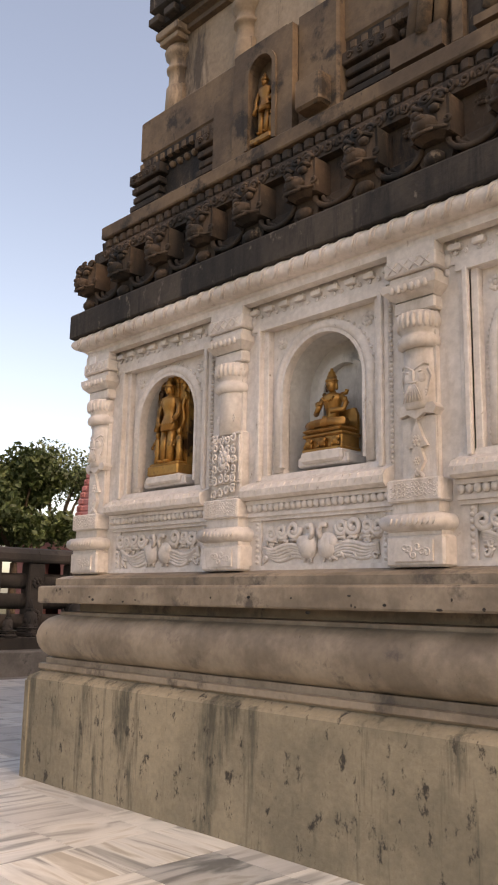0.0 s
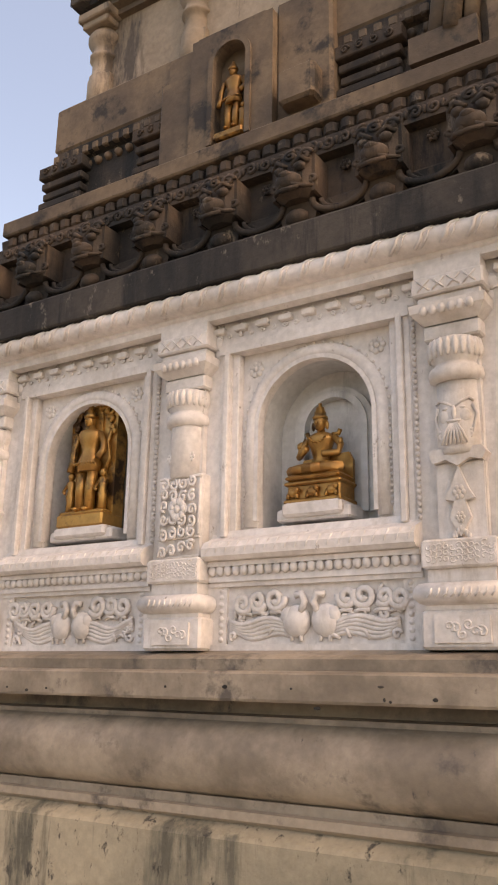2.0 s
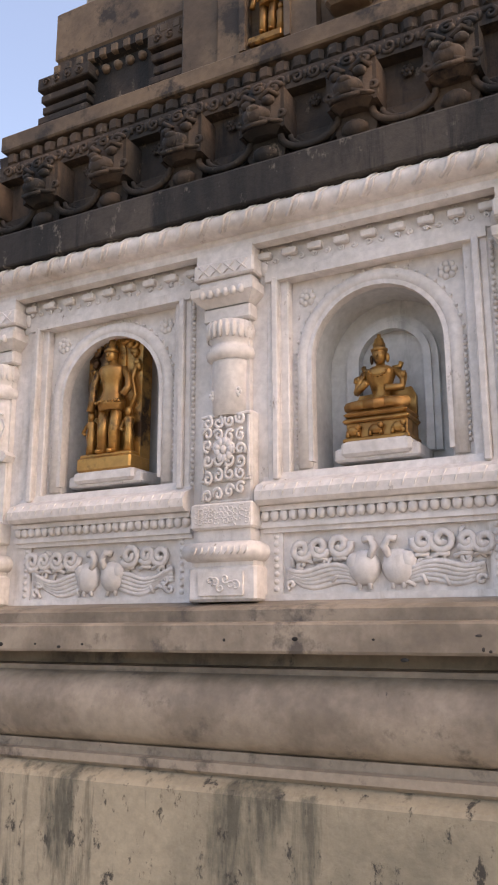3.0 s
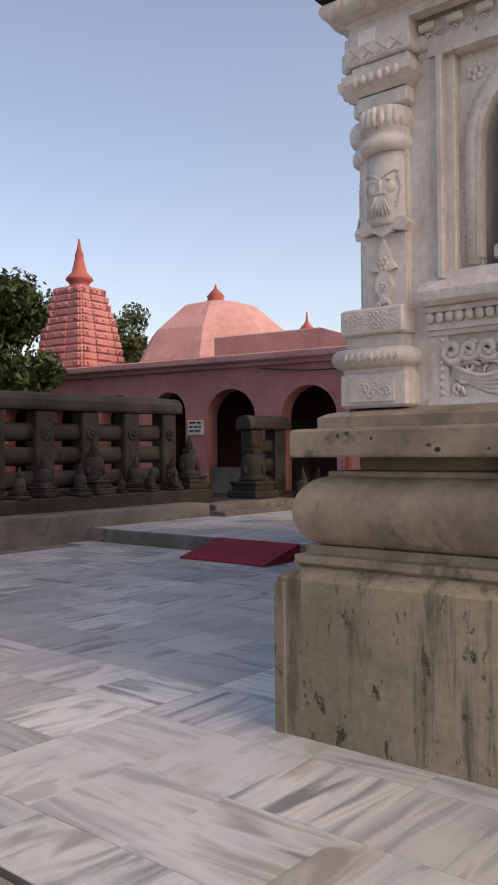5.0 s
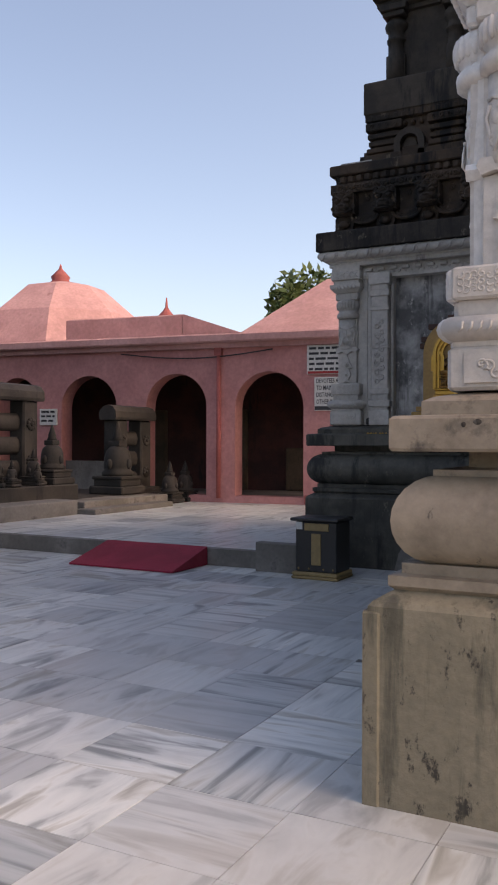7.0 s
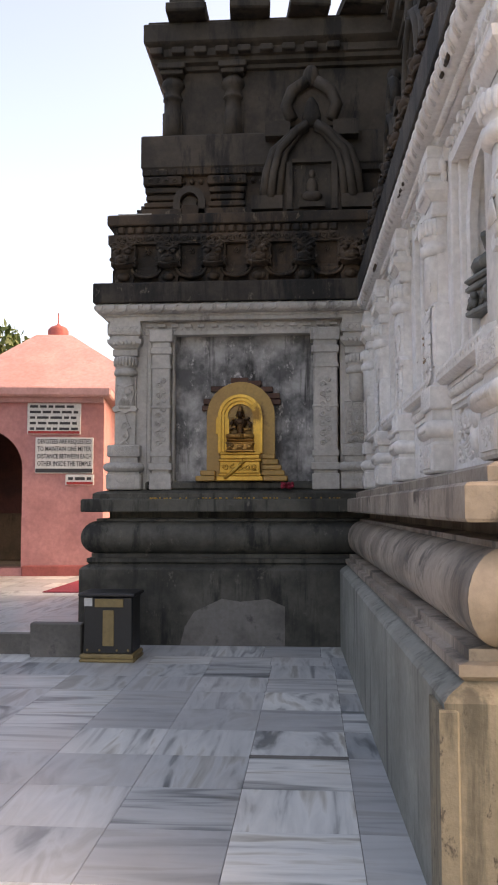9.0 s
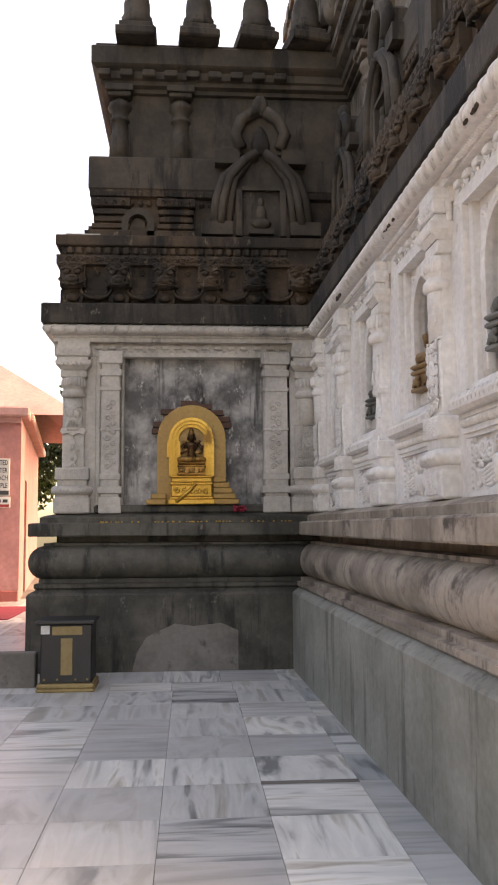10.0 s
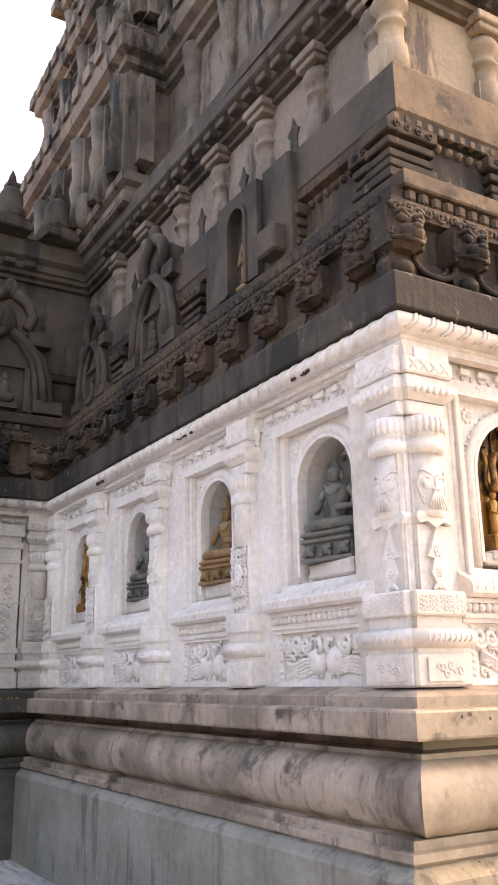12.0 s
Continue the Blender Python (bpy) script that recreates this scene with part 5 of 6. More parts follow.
pedestal(WEST, -5.41, 0.05, 2.4, 2.47, 0.22)
figure("standing_statue", standing_shape(0.88), GOLD, "gilded standing figure with carved back slab", WEST, -5.41, 0.15, 2.465)
pedestal(WEST, -3.72, 0.07, 2.4, 2.48, 0.185)
figure("seated_statue", seated_shape(0.575), GOLD, "gilded seated figure on a tiered throne", WEST, -3.72, 0.19, 2.475)
pedestal(WEST, -1.95, 0.08, 2.4, 2.47, 0.21)
figure("standing_statue", standing_shape(0.86), GOLD, "gilded standing figure in the roped niche", WEST, -1.95, 0.25, 2.465)
figure("small_standing_statue", standing_shape(0.64, False), GOLD, "small gilded standing figure in the upper shrine", WEST_STOREY, -4.3, 0.17, 4.95)
figure("small_standing_statue", standing_shape(0.58, False), BROWN_STONE, "small dark standing figure in the upper shrine", NORTH_STOREY, -6.65, 0.22, 4.95)
for x, mat, f, lab in ((5.4, BLACK_STONE, seated_shape(0.72, True), "dark stone seated figure on a carved throne"), (6.85, BROWN_STONE, seated_shape(0.7), "brown stone seated figure with bow-backed throne"), (8.35, BLACK_STONE, seated_shape(0.64, True), "dark seated figure in shade"), (9.78, GOLD, standing_shape(0.8), "yellow gilt standing figure in the niche")):
    pedestal(NORTH_NICHES, -x, 0.07, 2.36, 2.47, 0.235)
    figure("niche_statue", f, mat, lab, NORTH_NICHES, -x - 0.03, 0.17, 2.465, 12)

# ---- golden shrine before the wing's panel ----
shrine = thing("golden_shrine", "bright gold arched shrine with a seated relief figure", "shrine", at=(XC - 0.05, 7.93, 1.775))
G = WING @ Matrix.Translation((-7.92, 0, 0))
part("back_slab", Shape().prism(arch_line(0, 0.385, 1.775, 2.9, 18), 0.0, 0.13), SLAB_GOLD, shrine, "smooth gold arched slab", G)
inner = Shape()
for r0, r1, y in ((0.215, 0.25, -0.08), (0.18, 0.215, -0.055), (0.145, 0.18, -0.03)):
    inner.band(arch_line(0.0, r0, 2.09, 2.5 + r0, 14), arch_line(0.0, r1, 2.09, 2.5 + r1, 14), y, 0.02)
part("arch_rims", inner, BRIGHT_GOLD, shrine, "raised gold arch rims", G)
for i, (w, z0, z1) in enumerate(((0.26, 1.775, 1.83), (0.24, 1.83, 1.86), (0.225, 1.86, 1.99), (0.24, 1.99, 2.02), (0.22, 2.02, 2.07), (0.235, 2.07, 2.1))):
    part("throne_tier", Shape().chamfered(-w, w, -0.14 + 0.008 * i, 0.02, z0, z1, 0.008), BRIGHT_GOLD, shrine, "", G)
for i in range(5):
    part("stair_step", Shape().chamfered(0.24, 0.53 - 0.035 * i, -0.1 + 0.015 * i, 0.1, 1.775 + 0.062 * i, 1.832 + 0.062 * i, 0.008), SLAB_GOLD, shrine, "", G)
for i in range(2):
    part("stair_step", Shape().chamfered(-0.5 + 0.05 * i, -0.28, -0.1 + 0.015 * i, 0.1, 1.775 + 0.062 * i, 1.832 + 0.062 * i, 0.008), SLAB_GOLD, shrine, "", G)
relief = Shape()
for i in range(5):
    relief.spiral(-0.16 + 0.08 * i, 1.925, 0.035, -0.13, 1.3, i, 1 if i % 2 else -1, 0.01)
relief.tube([(-0.17, -0.14, 1.8), (-0.05, -0.145, 1.9), (0.05, -0.145, 2.0)], 0.02, 6)
part("side_arch", Shape().band(arch_line(-0.2, 0.05, 2.3, 2.5, 8), arch_line(-0.2, 0.075, 2.3, 2.525, 8), -0.06, 0.0), BRIGHT_GOLD, shrine, "", G)
part("throne_relief", relief, BRIGHT_GOLD, shrine, "", G)
figure("shrine_figure", seated_shape(0.52), GOLD, "gold seated relief figure on the shrine throne", WING, -7.92, -0.05, 2.1)
for du, z, w in ((-0.36, 2.69, 0.075), (-0.39, 2.615, 0.06), (-0.27, 2.835, 0.08), (-0.02, 2.93, 0.1), (0.15, 2.895, 0.08), (0.28, 2.825, 0.08), (0.36, 2.75, 0.08), (0.39, 2.68, 0.06)):
    part("exposed_brick", Shape().chamfered(du - w, du + w, 0.075, 0.16, z - 0.032, z + 0.03, 0.006), BRICK, wall_wing, "bare red-brown brick in the broken plaster", G)
garland = Shape()
rg = random.Random(5)
for i in range(22):
    garland.ball((-7.45 + 0.12 * rg.random(), -0.12 - 0.12 * rg.random(), 1.7 + 0.05 * rg.random()), (0.02, 0.02, 0.018), 6, 4)
solo("flower_offering", garland, RUG, "small heap of red flowers on the ledge", "flowers", "", "", WING)
crumbs = Shape()
for i in range(90):
    crumbs.ball((-8.9 + 2.1 * rg.random(), -0.28 + 0.22 * rg.random() ** 2, 1.585 + 0.004 * i / 90), (0.012, 0.012, 0.01), 5, 4)
tagged(solo("petal_scatter", crumbs, BRIGHT_GOLD, "scattered pale flower petals along the ledge", "petals", "stuff", "", WING @ Matrix.Translation((0, 0.0, -0.005))))


rb = random.Random(9)
for u, y, z, w, m in ((-7.05, -0.176, 3.72, 0.16, NORTH_CORNICE), (-8.9, -0.172, 3.7, 0.09, NORTH_CORNICE), (-5.35, -0.176, 3.71, 0.1, NORTH_CORNICE)):
    hole = Shape()
    for i in range(12):
        hole.ball((u + rb.uniform(-w, w), y, z + rb.uniform(-0.025, 0.025)), (0.03 + 0.03 * rb.random(), 0.012, 0.01 + 0.012 * rb.random()), 6, 5)
    part("broken_patch", hole, DARK, cornice, "dark broken patch in the white stone", m)
chips = Shape()
for i in range(22):
    u = rb.uniform(-6.5, -1.0)
    z, y = rb.choice(((1.5, -0.293), (1.46, -0.293)))
    chips.ball((u, y, z + rb.uniform(-0.05, 0.05)), (rb.uniform(0.008, 0.024), 0.0045, rb.uniform(0.006, 0.014)), 7, 5)
tagged(part("chips", chips, DARK_BAND, plinth, "dark chips and pits in the stone", WEST), kind="stuff")
patch = Shape().prism([(-8.55, 0.0), (-7.42, 0.0), (-7.42, 0.42), (-7.6, 0.5), (-7.9, 0.47), (-8.1, 0.5), (-8.4, 0.36), (-8.5, 0.2)], -0.3055, -0.295)
part("plaster_patch", patch, KERB, plinth, "lighter patch of grey plaster", WING)

# ---- donation box by the wing ----
box = thing("donation_box", "black metal box with brass front strips on a base", "donation box", at=(9.57, 9.14, 0))
DB = pose(9.38, 9.14, 0, 0, 0, -90)
part("body", Shape().chamfered(-0.24, 0.24, 0.0, 0.38, 0.07, 0.62, 0.012), BLACK_PAINT, box, "", DB)
part("lid", Shape().chamfered(-0.29, 0.27, -0.04, 0.42, 0.62, 0.655, 0.01), BLACK_PAINT, box, "", DB)
part("base", Shape().chamfered(-0.27, 0.27, -0.05, 0.41, 0.0, 0.03, 0.008).chamfered(-0.265, 0.265, -0.045, 0.4, 0.032, 0.075, 0.01), BRASS, box, "brass-edged base", DB)
part("name_strip", Shape().chamfered(-0.13, 0.15, -0.014, 0.004, 0.52, 0.6, 0.004), BRASS, box, "brass strip", DB)
part("slot_plate", Shape().chamfered(-0.05, 0.06, -0.012, 0.004, 0.15, 0.49, 0.004), BRASS, box, "brass slot plate", DB)
for x in (-0.2, -0.08, 0.09, 0.2):
    part("corner_stud", Shape().ball((x, -0.003, 0.11), (0.012, 0.008, 0.012), 7, 5), BRASS, box, "", DB)
part("paper_label", Shape().box(-0.235, -0.155, -0.008, 0.004, 0.53, 0.61), SIGN_WHITE, box, "white paper label", DB)

# ---- platform, kerbs, carpet ramp, terrace ----
PX = 9.75
platform = solo("platform", Shape().box(PX, 40, 9.68, 15.06, -0.05, 0.2), KERB, "low marble-topped stone platform with grey edge", "platform", "structure")
solo("platform_step", Shape().chamfered(9.6, 9.745, 9.46, 9.98, -0.05, 0.33, 0.012), KERB, "low grey stone step beside the wing", "step", "structure")
ramp_shape = Shape().add([(8.97, 10.7, 0.004), (8.97, 12.17, 0.004), (9.74, 12.17, 0.004), (9.74, 10.7, 0.004), (8.97, 10.7, 0.022), (8.97, 12.17, 0.022), (9.74, 12.17, 0.222), (9.74, 10.7, 0.222)],
                         [(3, 2, 1, 0), (4, 5, 6, 7), (0, 1, 5, 4), (1, 2, 6, 5), (2, 3, 7, 6), (3, 0, 4, 7)])
solo("carpet_ramp", ramp_shape, RUG, "wooden ramp covered in dark red carpet", "ramp", at=Matrix())
solo("carpet_strip", Shape().chamfered(13.8, 15.8, 10.6, 11.2, 0.206, 0.222, 0.004), RUG, "red carpet strip laid on the marble platform", "carpet", at=Matrix())
terrace = thing("terrace", "two-stepped grey stone terrace along the court", "terrace", "structure", at=(4, 15.1, 0))
part("lower_step", Shape().chamfered(-30, 12.7, 15.06, 16.0, -0.05, 0.46, 0.02), KERB, terrace)
part("upper_step", Shape().chamfered(-30, 13.4, 15.62, 40, -0.05, 0.7, 0.02), RAIL, terrace)
part("far_terrace", Shape().chamfered(13.41, 17, 15.7, 40, -0.05, 0.42, 0.02), RAIL, terrace)
steps_at = thing("court_steps", "two low grey stone steps up to the terrace", "steps", "structure", at=(14, 14.8, 0.2))
part("step", Shape().chamfered(12.72, 15.2, 14.7, 15.1, 0.19, 0.3, 0.015), KERB, steps_at)
part("step", Shape().chamfered(12.9, 15.6, 15.08, 15.7, 0.19, 0.41, 0.015), KERB, steps_at)


# ---- stone railing with pillars and round cross-bars ----
def railing(x0, x1, y, z0, bays):
    r = thing("stone_railing", "dark sandstone railing with square posts and lens-shaped bars", "railing", at=((x0 + x1) / 2, y, z0))
    w = (x1 - x0) / bays
    post = Shape().chamfered(-0.19, 0.19, -0.16, 0.16, 0, 1.45, 0.03)
    medal = Shape().rosette(0, 0, 0.13, -0.165, 9).mesh("rosette")
    pm = post.mesh("post")
    bar = Shape()
    k = w - 0.38
    sec = [(0.16, 0.0), (0.1, 0.055), (0.0, 0.075), (-0.1, 0.055), (-0.16, 0.0), (-0.1, -0.055), (0.0, -0.075), (0.1, -0.055)]
    bar.add([(x, yy, zz) for x in (-k / 2, k / 2) for zz, yy in sec], [(i, (i + 1) % 8, 8 + (i + 1) % 8, 8 + i) for i in range(8)], True)
    bm_ = bar.mesh("cross_bar")
    for i in range(bays + 1):
        po = part("post", pm, RAIL, r, "", pose(x0 + i * w, y, z0))
        for z in (0.36, 1.03):
            part("rosette", medal, RAIL, po, "", pose(x0 + i * w, y, z0 + z))
        if i < bays:
            for z in (0.22, 0.64, 1.06):
                part("cross_bar", bm_, RAIL, r, "", pose(x0 + (i + 0.5) * w, y, z0 + z))
    cope = Shape()
    n = 8
    rows = [(-0.2, 1.45), (-0.22, 1.5), (-0.21, 1.62), (-0.13, 1.72), (0.0, 1.755), (0.13, 1.72), (0.21, 1.62), (0.22, 1.5), (0.2, 1.45)]
    for a in range(0, bays, 3):
        xa, xb = x0 + a * w - (0.3 if a == 0 else -0.004), x0 + min(bays, a + 3) * w + (0.3 if a + 3 >= bays else -0.004)
        c = Shape().add([(x, o, zz) for x in (xa, xb) for o, zz in rows], [(i, 9 + i, 10 + i, i + 1) for i in range(8)] + [(8, 17, 9, 0), tuple(range(9)), tuple(range(17, 8, -1))])
        part("coping", c, RAIL, r, "rounded coping stone", pose(0, y, z0))
    part("sill_stone", Shape().chamfered(x0 - 0.35, x1 + 0.35, -0.3, 0.3, -0.02, 0.1, 0.02), RAIL, r, "", pose(0, y, z0 - 0.06))
    return r


railing(-14.3, 12.7, 16.3, 0.76, 27)
railing(15.2, 16.05, 16.1, 0.48, 1)


# ---- votive stupas on the terrace ----
def votive(h, at, label):
    k = h
    t = thing("votive_stupa", label, "votive stupa", "", "votive stupas along the railing", at.translation)
    part("base", Shape().chamfered(-0.3 * k, 0.3 * k, -0.3 * k, 0.3 * k, 0, 0.12 * k, 0.02).chamfered(-0.25 * k, 0.25 * k, -0.25 * k, 0.25 * k, 0.118 * k, 0.22 * k, 0.02).chamfered(-0.27 * k, 0.27 * k, -0.27 * k, 0.27 * k, 0.218 * k, 0.27 * k, 0.015), RAIL, t, "", at)
    drum = Shape().lathe(0, 0, [(0.23 * k, 0.268 * k), (0.24 * k, 0.32 * k), (0.2 * k, 0.36 * k), (0.21 * k, 0.4 * k), (0.2 * k, 0.55 * k), (0.17 * k, 0.65 * k), (0.1 * k, 0.72 * k)], 14)
    d = part("drum", drum, RAIL, t, "", at)
    for a in range(4):
        part("niche_boss", Shape().ball((0.2 * k * math.cos(a * math.pi / 2), 0.2 * k * math.sin(a * math.pi / 2), 0.45 * k), (0.05 * k, 0.05 * k, 0.08 * k), 8, 6), RAIL, d, "", at)
    part("harmika", Shape().chamfered(-0.1 * k, 0.1 * k, -0.1 * k, 0.1 * k, 0.715 * k, 0.8 * k, 0.01), RAIL, t, "", at)
    part("spire", Shape().lathe(0, 0, [(0.1 * k, 0.798 * k), (0.07 * k, 0.87 * k), (0.075 * k, 0.89 * k), (0.04 * k, 1.0 * k), (0.015 * k, 1.08 * k)], 10), RAIL, t, "", at)


for i, (x, y, h) in enumerate(((13.05, 15.95, 1.0), (12.5, 15.9, 0.6), (10.6, 15.95, 0.95), (9.45, 15.9, 0.7), (8.4, 15.95, 0.8), (11.6, 15.95, 0.65), (7.0, 15.95, 0.75), (5.2, 15.95, 0.9), (3.2, 15.95, 0.7))):
    votive(h, pose(x, y, 0.7, 0, 0, 7 * i), "small dark stone votive stupa on the terrace")
rv = random.Random(21)
for i in range(18):
    votive(rv.uniform(0.32, 0.55), pose(2.2 + 0.6 * i + rv.uniform(-0.15, 0.15), 15.72 + rv.uniform(0.0, 0.05), 0.7, 0, 0, rv.uniform(-9, 9)), "little dark stone votive stupa at the terrace edge")
votive(1.35, pose(15.05, 15.95, 0.42), "tall dark stone votive stupa beside the steps")
for x in (16.0, 16.6):
    votive(0.8, pose(x, 15.3, 0.204), "dark stone votive stupa before the archway")

# ---- pink building ----
PK = pose(16.3, 16.09, 0, 0, 0, -82)   # x of the shapes runs along its front, y into it
house = thing("pink_building", "pink limewashed arcaded building with domed roofs and spire", "building", at=(17, 16, 0))
ARCHES = [(-9.4, -8.2), (-7.5, -6.2), (-5.65, -4.4), (-3.85, -2.8), (-2.15, -0.75), (-0.02, 1.4), (2.05, 3.54)]
W0, W1, ZB, ZT = -10.6, 5.05, 0.1, 3.55
edge = W0
for a, b in ARCHES:
    if a - 0.25 > edge + 0.01:
        part("wall_pier", Shape().box(edge, a - 0.25, 0, 0.45, ZB, ZT), PINK, house, "", PK)
    edge = b + 0.25
    u, hw = (a + b) / 2, (b - a) / 2
    top = 2.95
    bay = Shape()
    line = arch_line(u, hw, 0.35, top, 18)
    bay.band(line, to_rect(line, u, a - 0.25, b + 0.25, 3.2, top - hw), 0, 0.45)
    bay.box(a - 0.25, b + 0.25, 0.0, 0.45, 3.2, ZT).box(a - 0.25, b + 0.25, 0.0, 0.45, ZB, 0.35)
    for sg in (-1, 1):
        xs = sorted((u + sg * (hw + 0.25), u + sg * (hw - 0.02)))
        bay.box(xs[0], xs[1], 0.004, 0.44, 2.95, 3.2)
    part("arch_bay", bay, PINK, house, "pink wall bay with a round archway", PK)
part("wall_pier", Shape().box(edge, W1, 0, 0.45, ZB, ZT), PINK, house, "", PK)
part("end_wall", Shape().box(W1 - 0.45, W1, 0.452, 1.6, ZB, ZT).box(W1 - 0.45, W1, 2.5, 9, ZB, ZT).box(W1 - 0.45, W1, 1.6, 2.5, 2.5, ZT), PINK, house, "pink end wall with a doorway", PK)
part("base_course", Shape().chamfered(3.56, W1, -0.04, 0.0, 0.1, 0.4, 0.02), PINK_DEEP, house, "", PK)
part("eave", Shape().chamfered(W0 - 0.15, W1 + 0.15, -0.28, 0.5, 3.56, 3.74, 0.03).box(W0, W1, -0.12, 0.1, 3.46, 3.56), PINK_ROOF, house, "projecting pink eave", PK)
part("end_eave", Shape().chamfered(W1 - 0.3, W1 + 0.2, 0.5, 9, 3.565, 3.735, 0.03), PINK_ROOF, house, "", PK)
part("roof_slab", Shape().box(W0, W1 - 0.3, 0.4, 9, 3.5, 3.8), PINK_ROOF, house, "", PK)
part("inner_room", Shape().box(W0 + 0.01, W1 - 0.5, 3.2, 3.4, 0.2, 3.5).box(W0 + 0.01, W0 + 0.3, 0.46, 3.2, 0.2, 3.5), PINK_SHADED, house, "pink inner wall with the room's shade in its colour", PK)
part("room_floor", Shape().box(W0, W1 - 0.46, 0.46, 3.2, 0.1, 0.3), KERB, house, "", PK)
for a, b, zt in ((-1.9, -1.0, 2.3), (0.2, 1.2, 2.3), (2.2, 3.4, 1.35)):
    part("inner_door", Shape().chamfered(a, b, 3.1, 3.2, 0.3, zt, 0.03), BARK, house, "dark wooden door in the arcade", PK)
# Plain grey panel stands in for a low grille unit.
part("low_gate", Shape().box(-2.1, -0.8, 0.1, 0.16, 0.35, 1.05), KERB, house, "grey low grille in an archway", PK)
dome = Shape().lathe(-6.0, 6.2, [(3.0, 3.79), (2.85, 4.3), (2.3, 5.3), (1.25, 6.2), (0.3, 6.42)], 8, 1.0, 1.0, False, math.pi / 8)
part("main_roof", dome, PINK_ROOF, house, "eight-sided pink dome", PK)
part("main_finial", Shape().lathe(-6.1, 6.2, [(0.3, 6.2), (0.34, 6.42), (0.26, 6.5), (0.3, 6.6), (0.16, 6.75), (0.06, 6.85), (0.02, 7.0)], 12), PINK_DEEP, house, "rose-red roof finial", PK)
part("flat_roof_room", Shape().chamfered(-3.3, -0.05, 2.0, 5.0, 3.8, 4.56, 0.03).add([(-0.05, 2.0, 4.56), (-0.05, 5.0, 4.56), (2.2, 2.0, 3.8), (2.2, 5.0, 3.8), (-0.05, 2.0, 3.8), (-0.05, 5.0, 3.8)], [(0, 2, 3, 1), (0, 4, 2), (1, 3, 5)]), PINK_ROOF, house, "raised pink roof room with sloping end", PK)
part("small_finial", Shape().lathe(-1.05, 3.2, [(0.24, 4.55), (0.22, 4.72), (0.1, 4.86), (0.04, 4.95), (0.015, 5.2)], 10), PINK_DEEP, house, "small dark finial", PK)
end = Shape().add([(1.4, 1.3, 3.8), (6.2, 1.3, 3.8), (6.2, 7.2, 3.8), (1.4, 7.2, 3.8), (3.1, 3.6, 5.5), (3.9, 3.6, 5.5), (3.9, 4.8, 5.5), (3.1, 4.8, 5.5)], [(0, 1, 5, 4), (1, 2, 6, 5), (2, 3, 7, 6), (3, 0, 4, 7), (4, 5, 6, 7)])
part("end_roof", end, PINK_ROOF, house, "second hipped pink roof", PK)
part("end_finial", Shape().lathe(3.5, 4.2, [(0.24, 5.4), (0.27, 5.55), (0.25, 5.62), (0.25, 5.72), (0.19, 5.8), (0.05, 5.86), (0.02, 5.9), (0.015, 6.15)], 12), PINK_DEEP, house, "", PK)
part("drain_pipe", Shape().tube([(1.7, -0.06, 0.3), (1.7, -0.06, 3.45)], 0.05, 8).box(1.62, 1.78, -0.14, 0.0, 3.3, 3.46), PINK_DEEP, house, "painted drain pipe", PK)
part("cable", Shape().tube([(-0.6 + 0.35 * i, -0.08, 3.4 - 0.14 * math.sin(math.pi * i / 10)) for i in range(11)], 0.014, 5), BLACK_PAINT, house, "sagging black cable", PK)
# carved spire at its end
SP = PK @ Matrix.Translation((-10.15, 4.0, 0))
spire = Shape()
z, hw = 3.7, 1.12


def spire_half(i):
    return hw * (1 - 0.018 * i - 0.0016 * i * i)


for i in range(13):
    w2 = spire_half(i)
    spire.chamfered(-w2, w2, -w2, w2, z, z + 0.2, 0.03)
    spire.box(-w2 + 0.05, w2 - 0.05, -w2 + 0.05, w2 - 0.05, z + 0.19, z + 0.25)
    z += 0.25
part("spire_body", spire, PINK, house, "tiered curved pink spire", SP)
for sx, sy in ((0, -1), (1, 0), (-1, 0)):
    ribs = Shape()
    z = 3.7
    for i in range(13):
        w2 = spire_half(i)
        for j, (off, hwid) in enumerate(((-0.78, 0.14), (0.0, 0.3), (0.78, 0.14))):
            c = off * w2
            x0, x1 = (c - hwid * w2, c + hwid * w2) if sy else (sx * w2 - 0.06, sx * w2 + 0.06)
            y0, y1 = (c - hwid * w2, c + hwid * w2) if sx else (-w2 - 0.06, -w2 + 0.06)
            ribs.chamfered(x0, x1, y0, y1, z + 0.02, z + 0.21, 0.025)
            if i % 2 == 0:
                for d in (-1, 1):
                    q = c + d * 0.2 * w2 if off == 0 else c
                    ribs.ball((q if sy else sx * (w2 + 0.06), q if sx else -w2 - 0.06, z + 0.12), 0.055, 7, 5)
        z += 0.25
    part("spire_ribs", ribs, PINK, house, "raised ribs with small niches", SP)
part("spire_crown", Shape().lathe(0, 0, [(0.6, 6.93), (0.4, 7.0), (0.33, 7.08), (0.36, 7.15), (0.47, 7.24), (0.44, 7.32), (0.26, 7.5), (0.2, 7.75), (0.17, 7.9), (0.14, 7.95), (0.16, 8.05), (0.08, 8.3), (0.02, 8.65)], 16), PINK_DEEP, house, "ribbed crown and finial", SP)


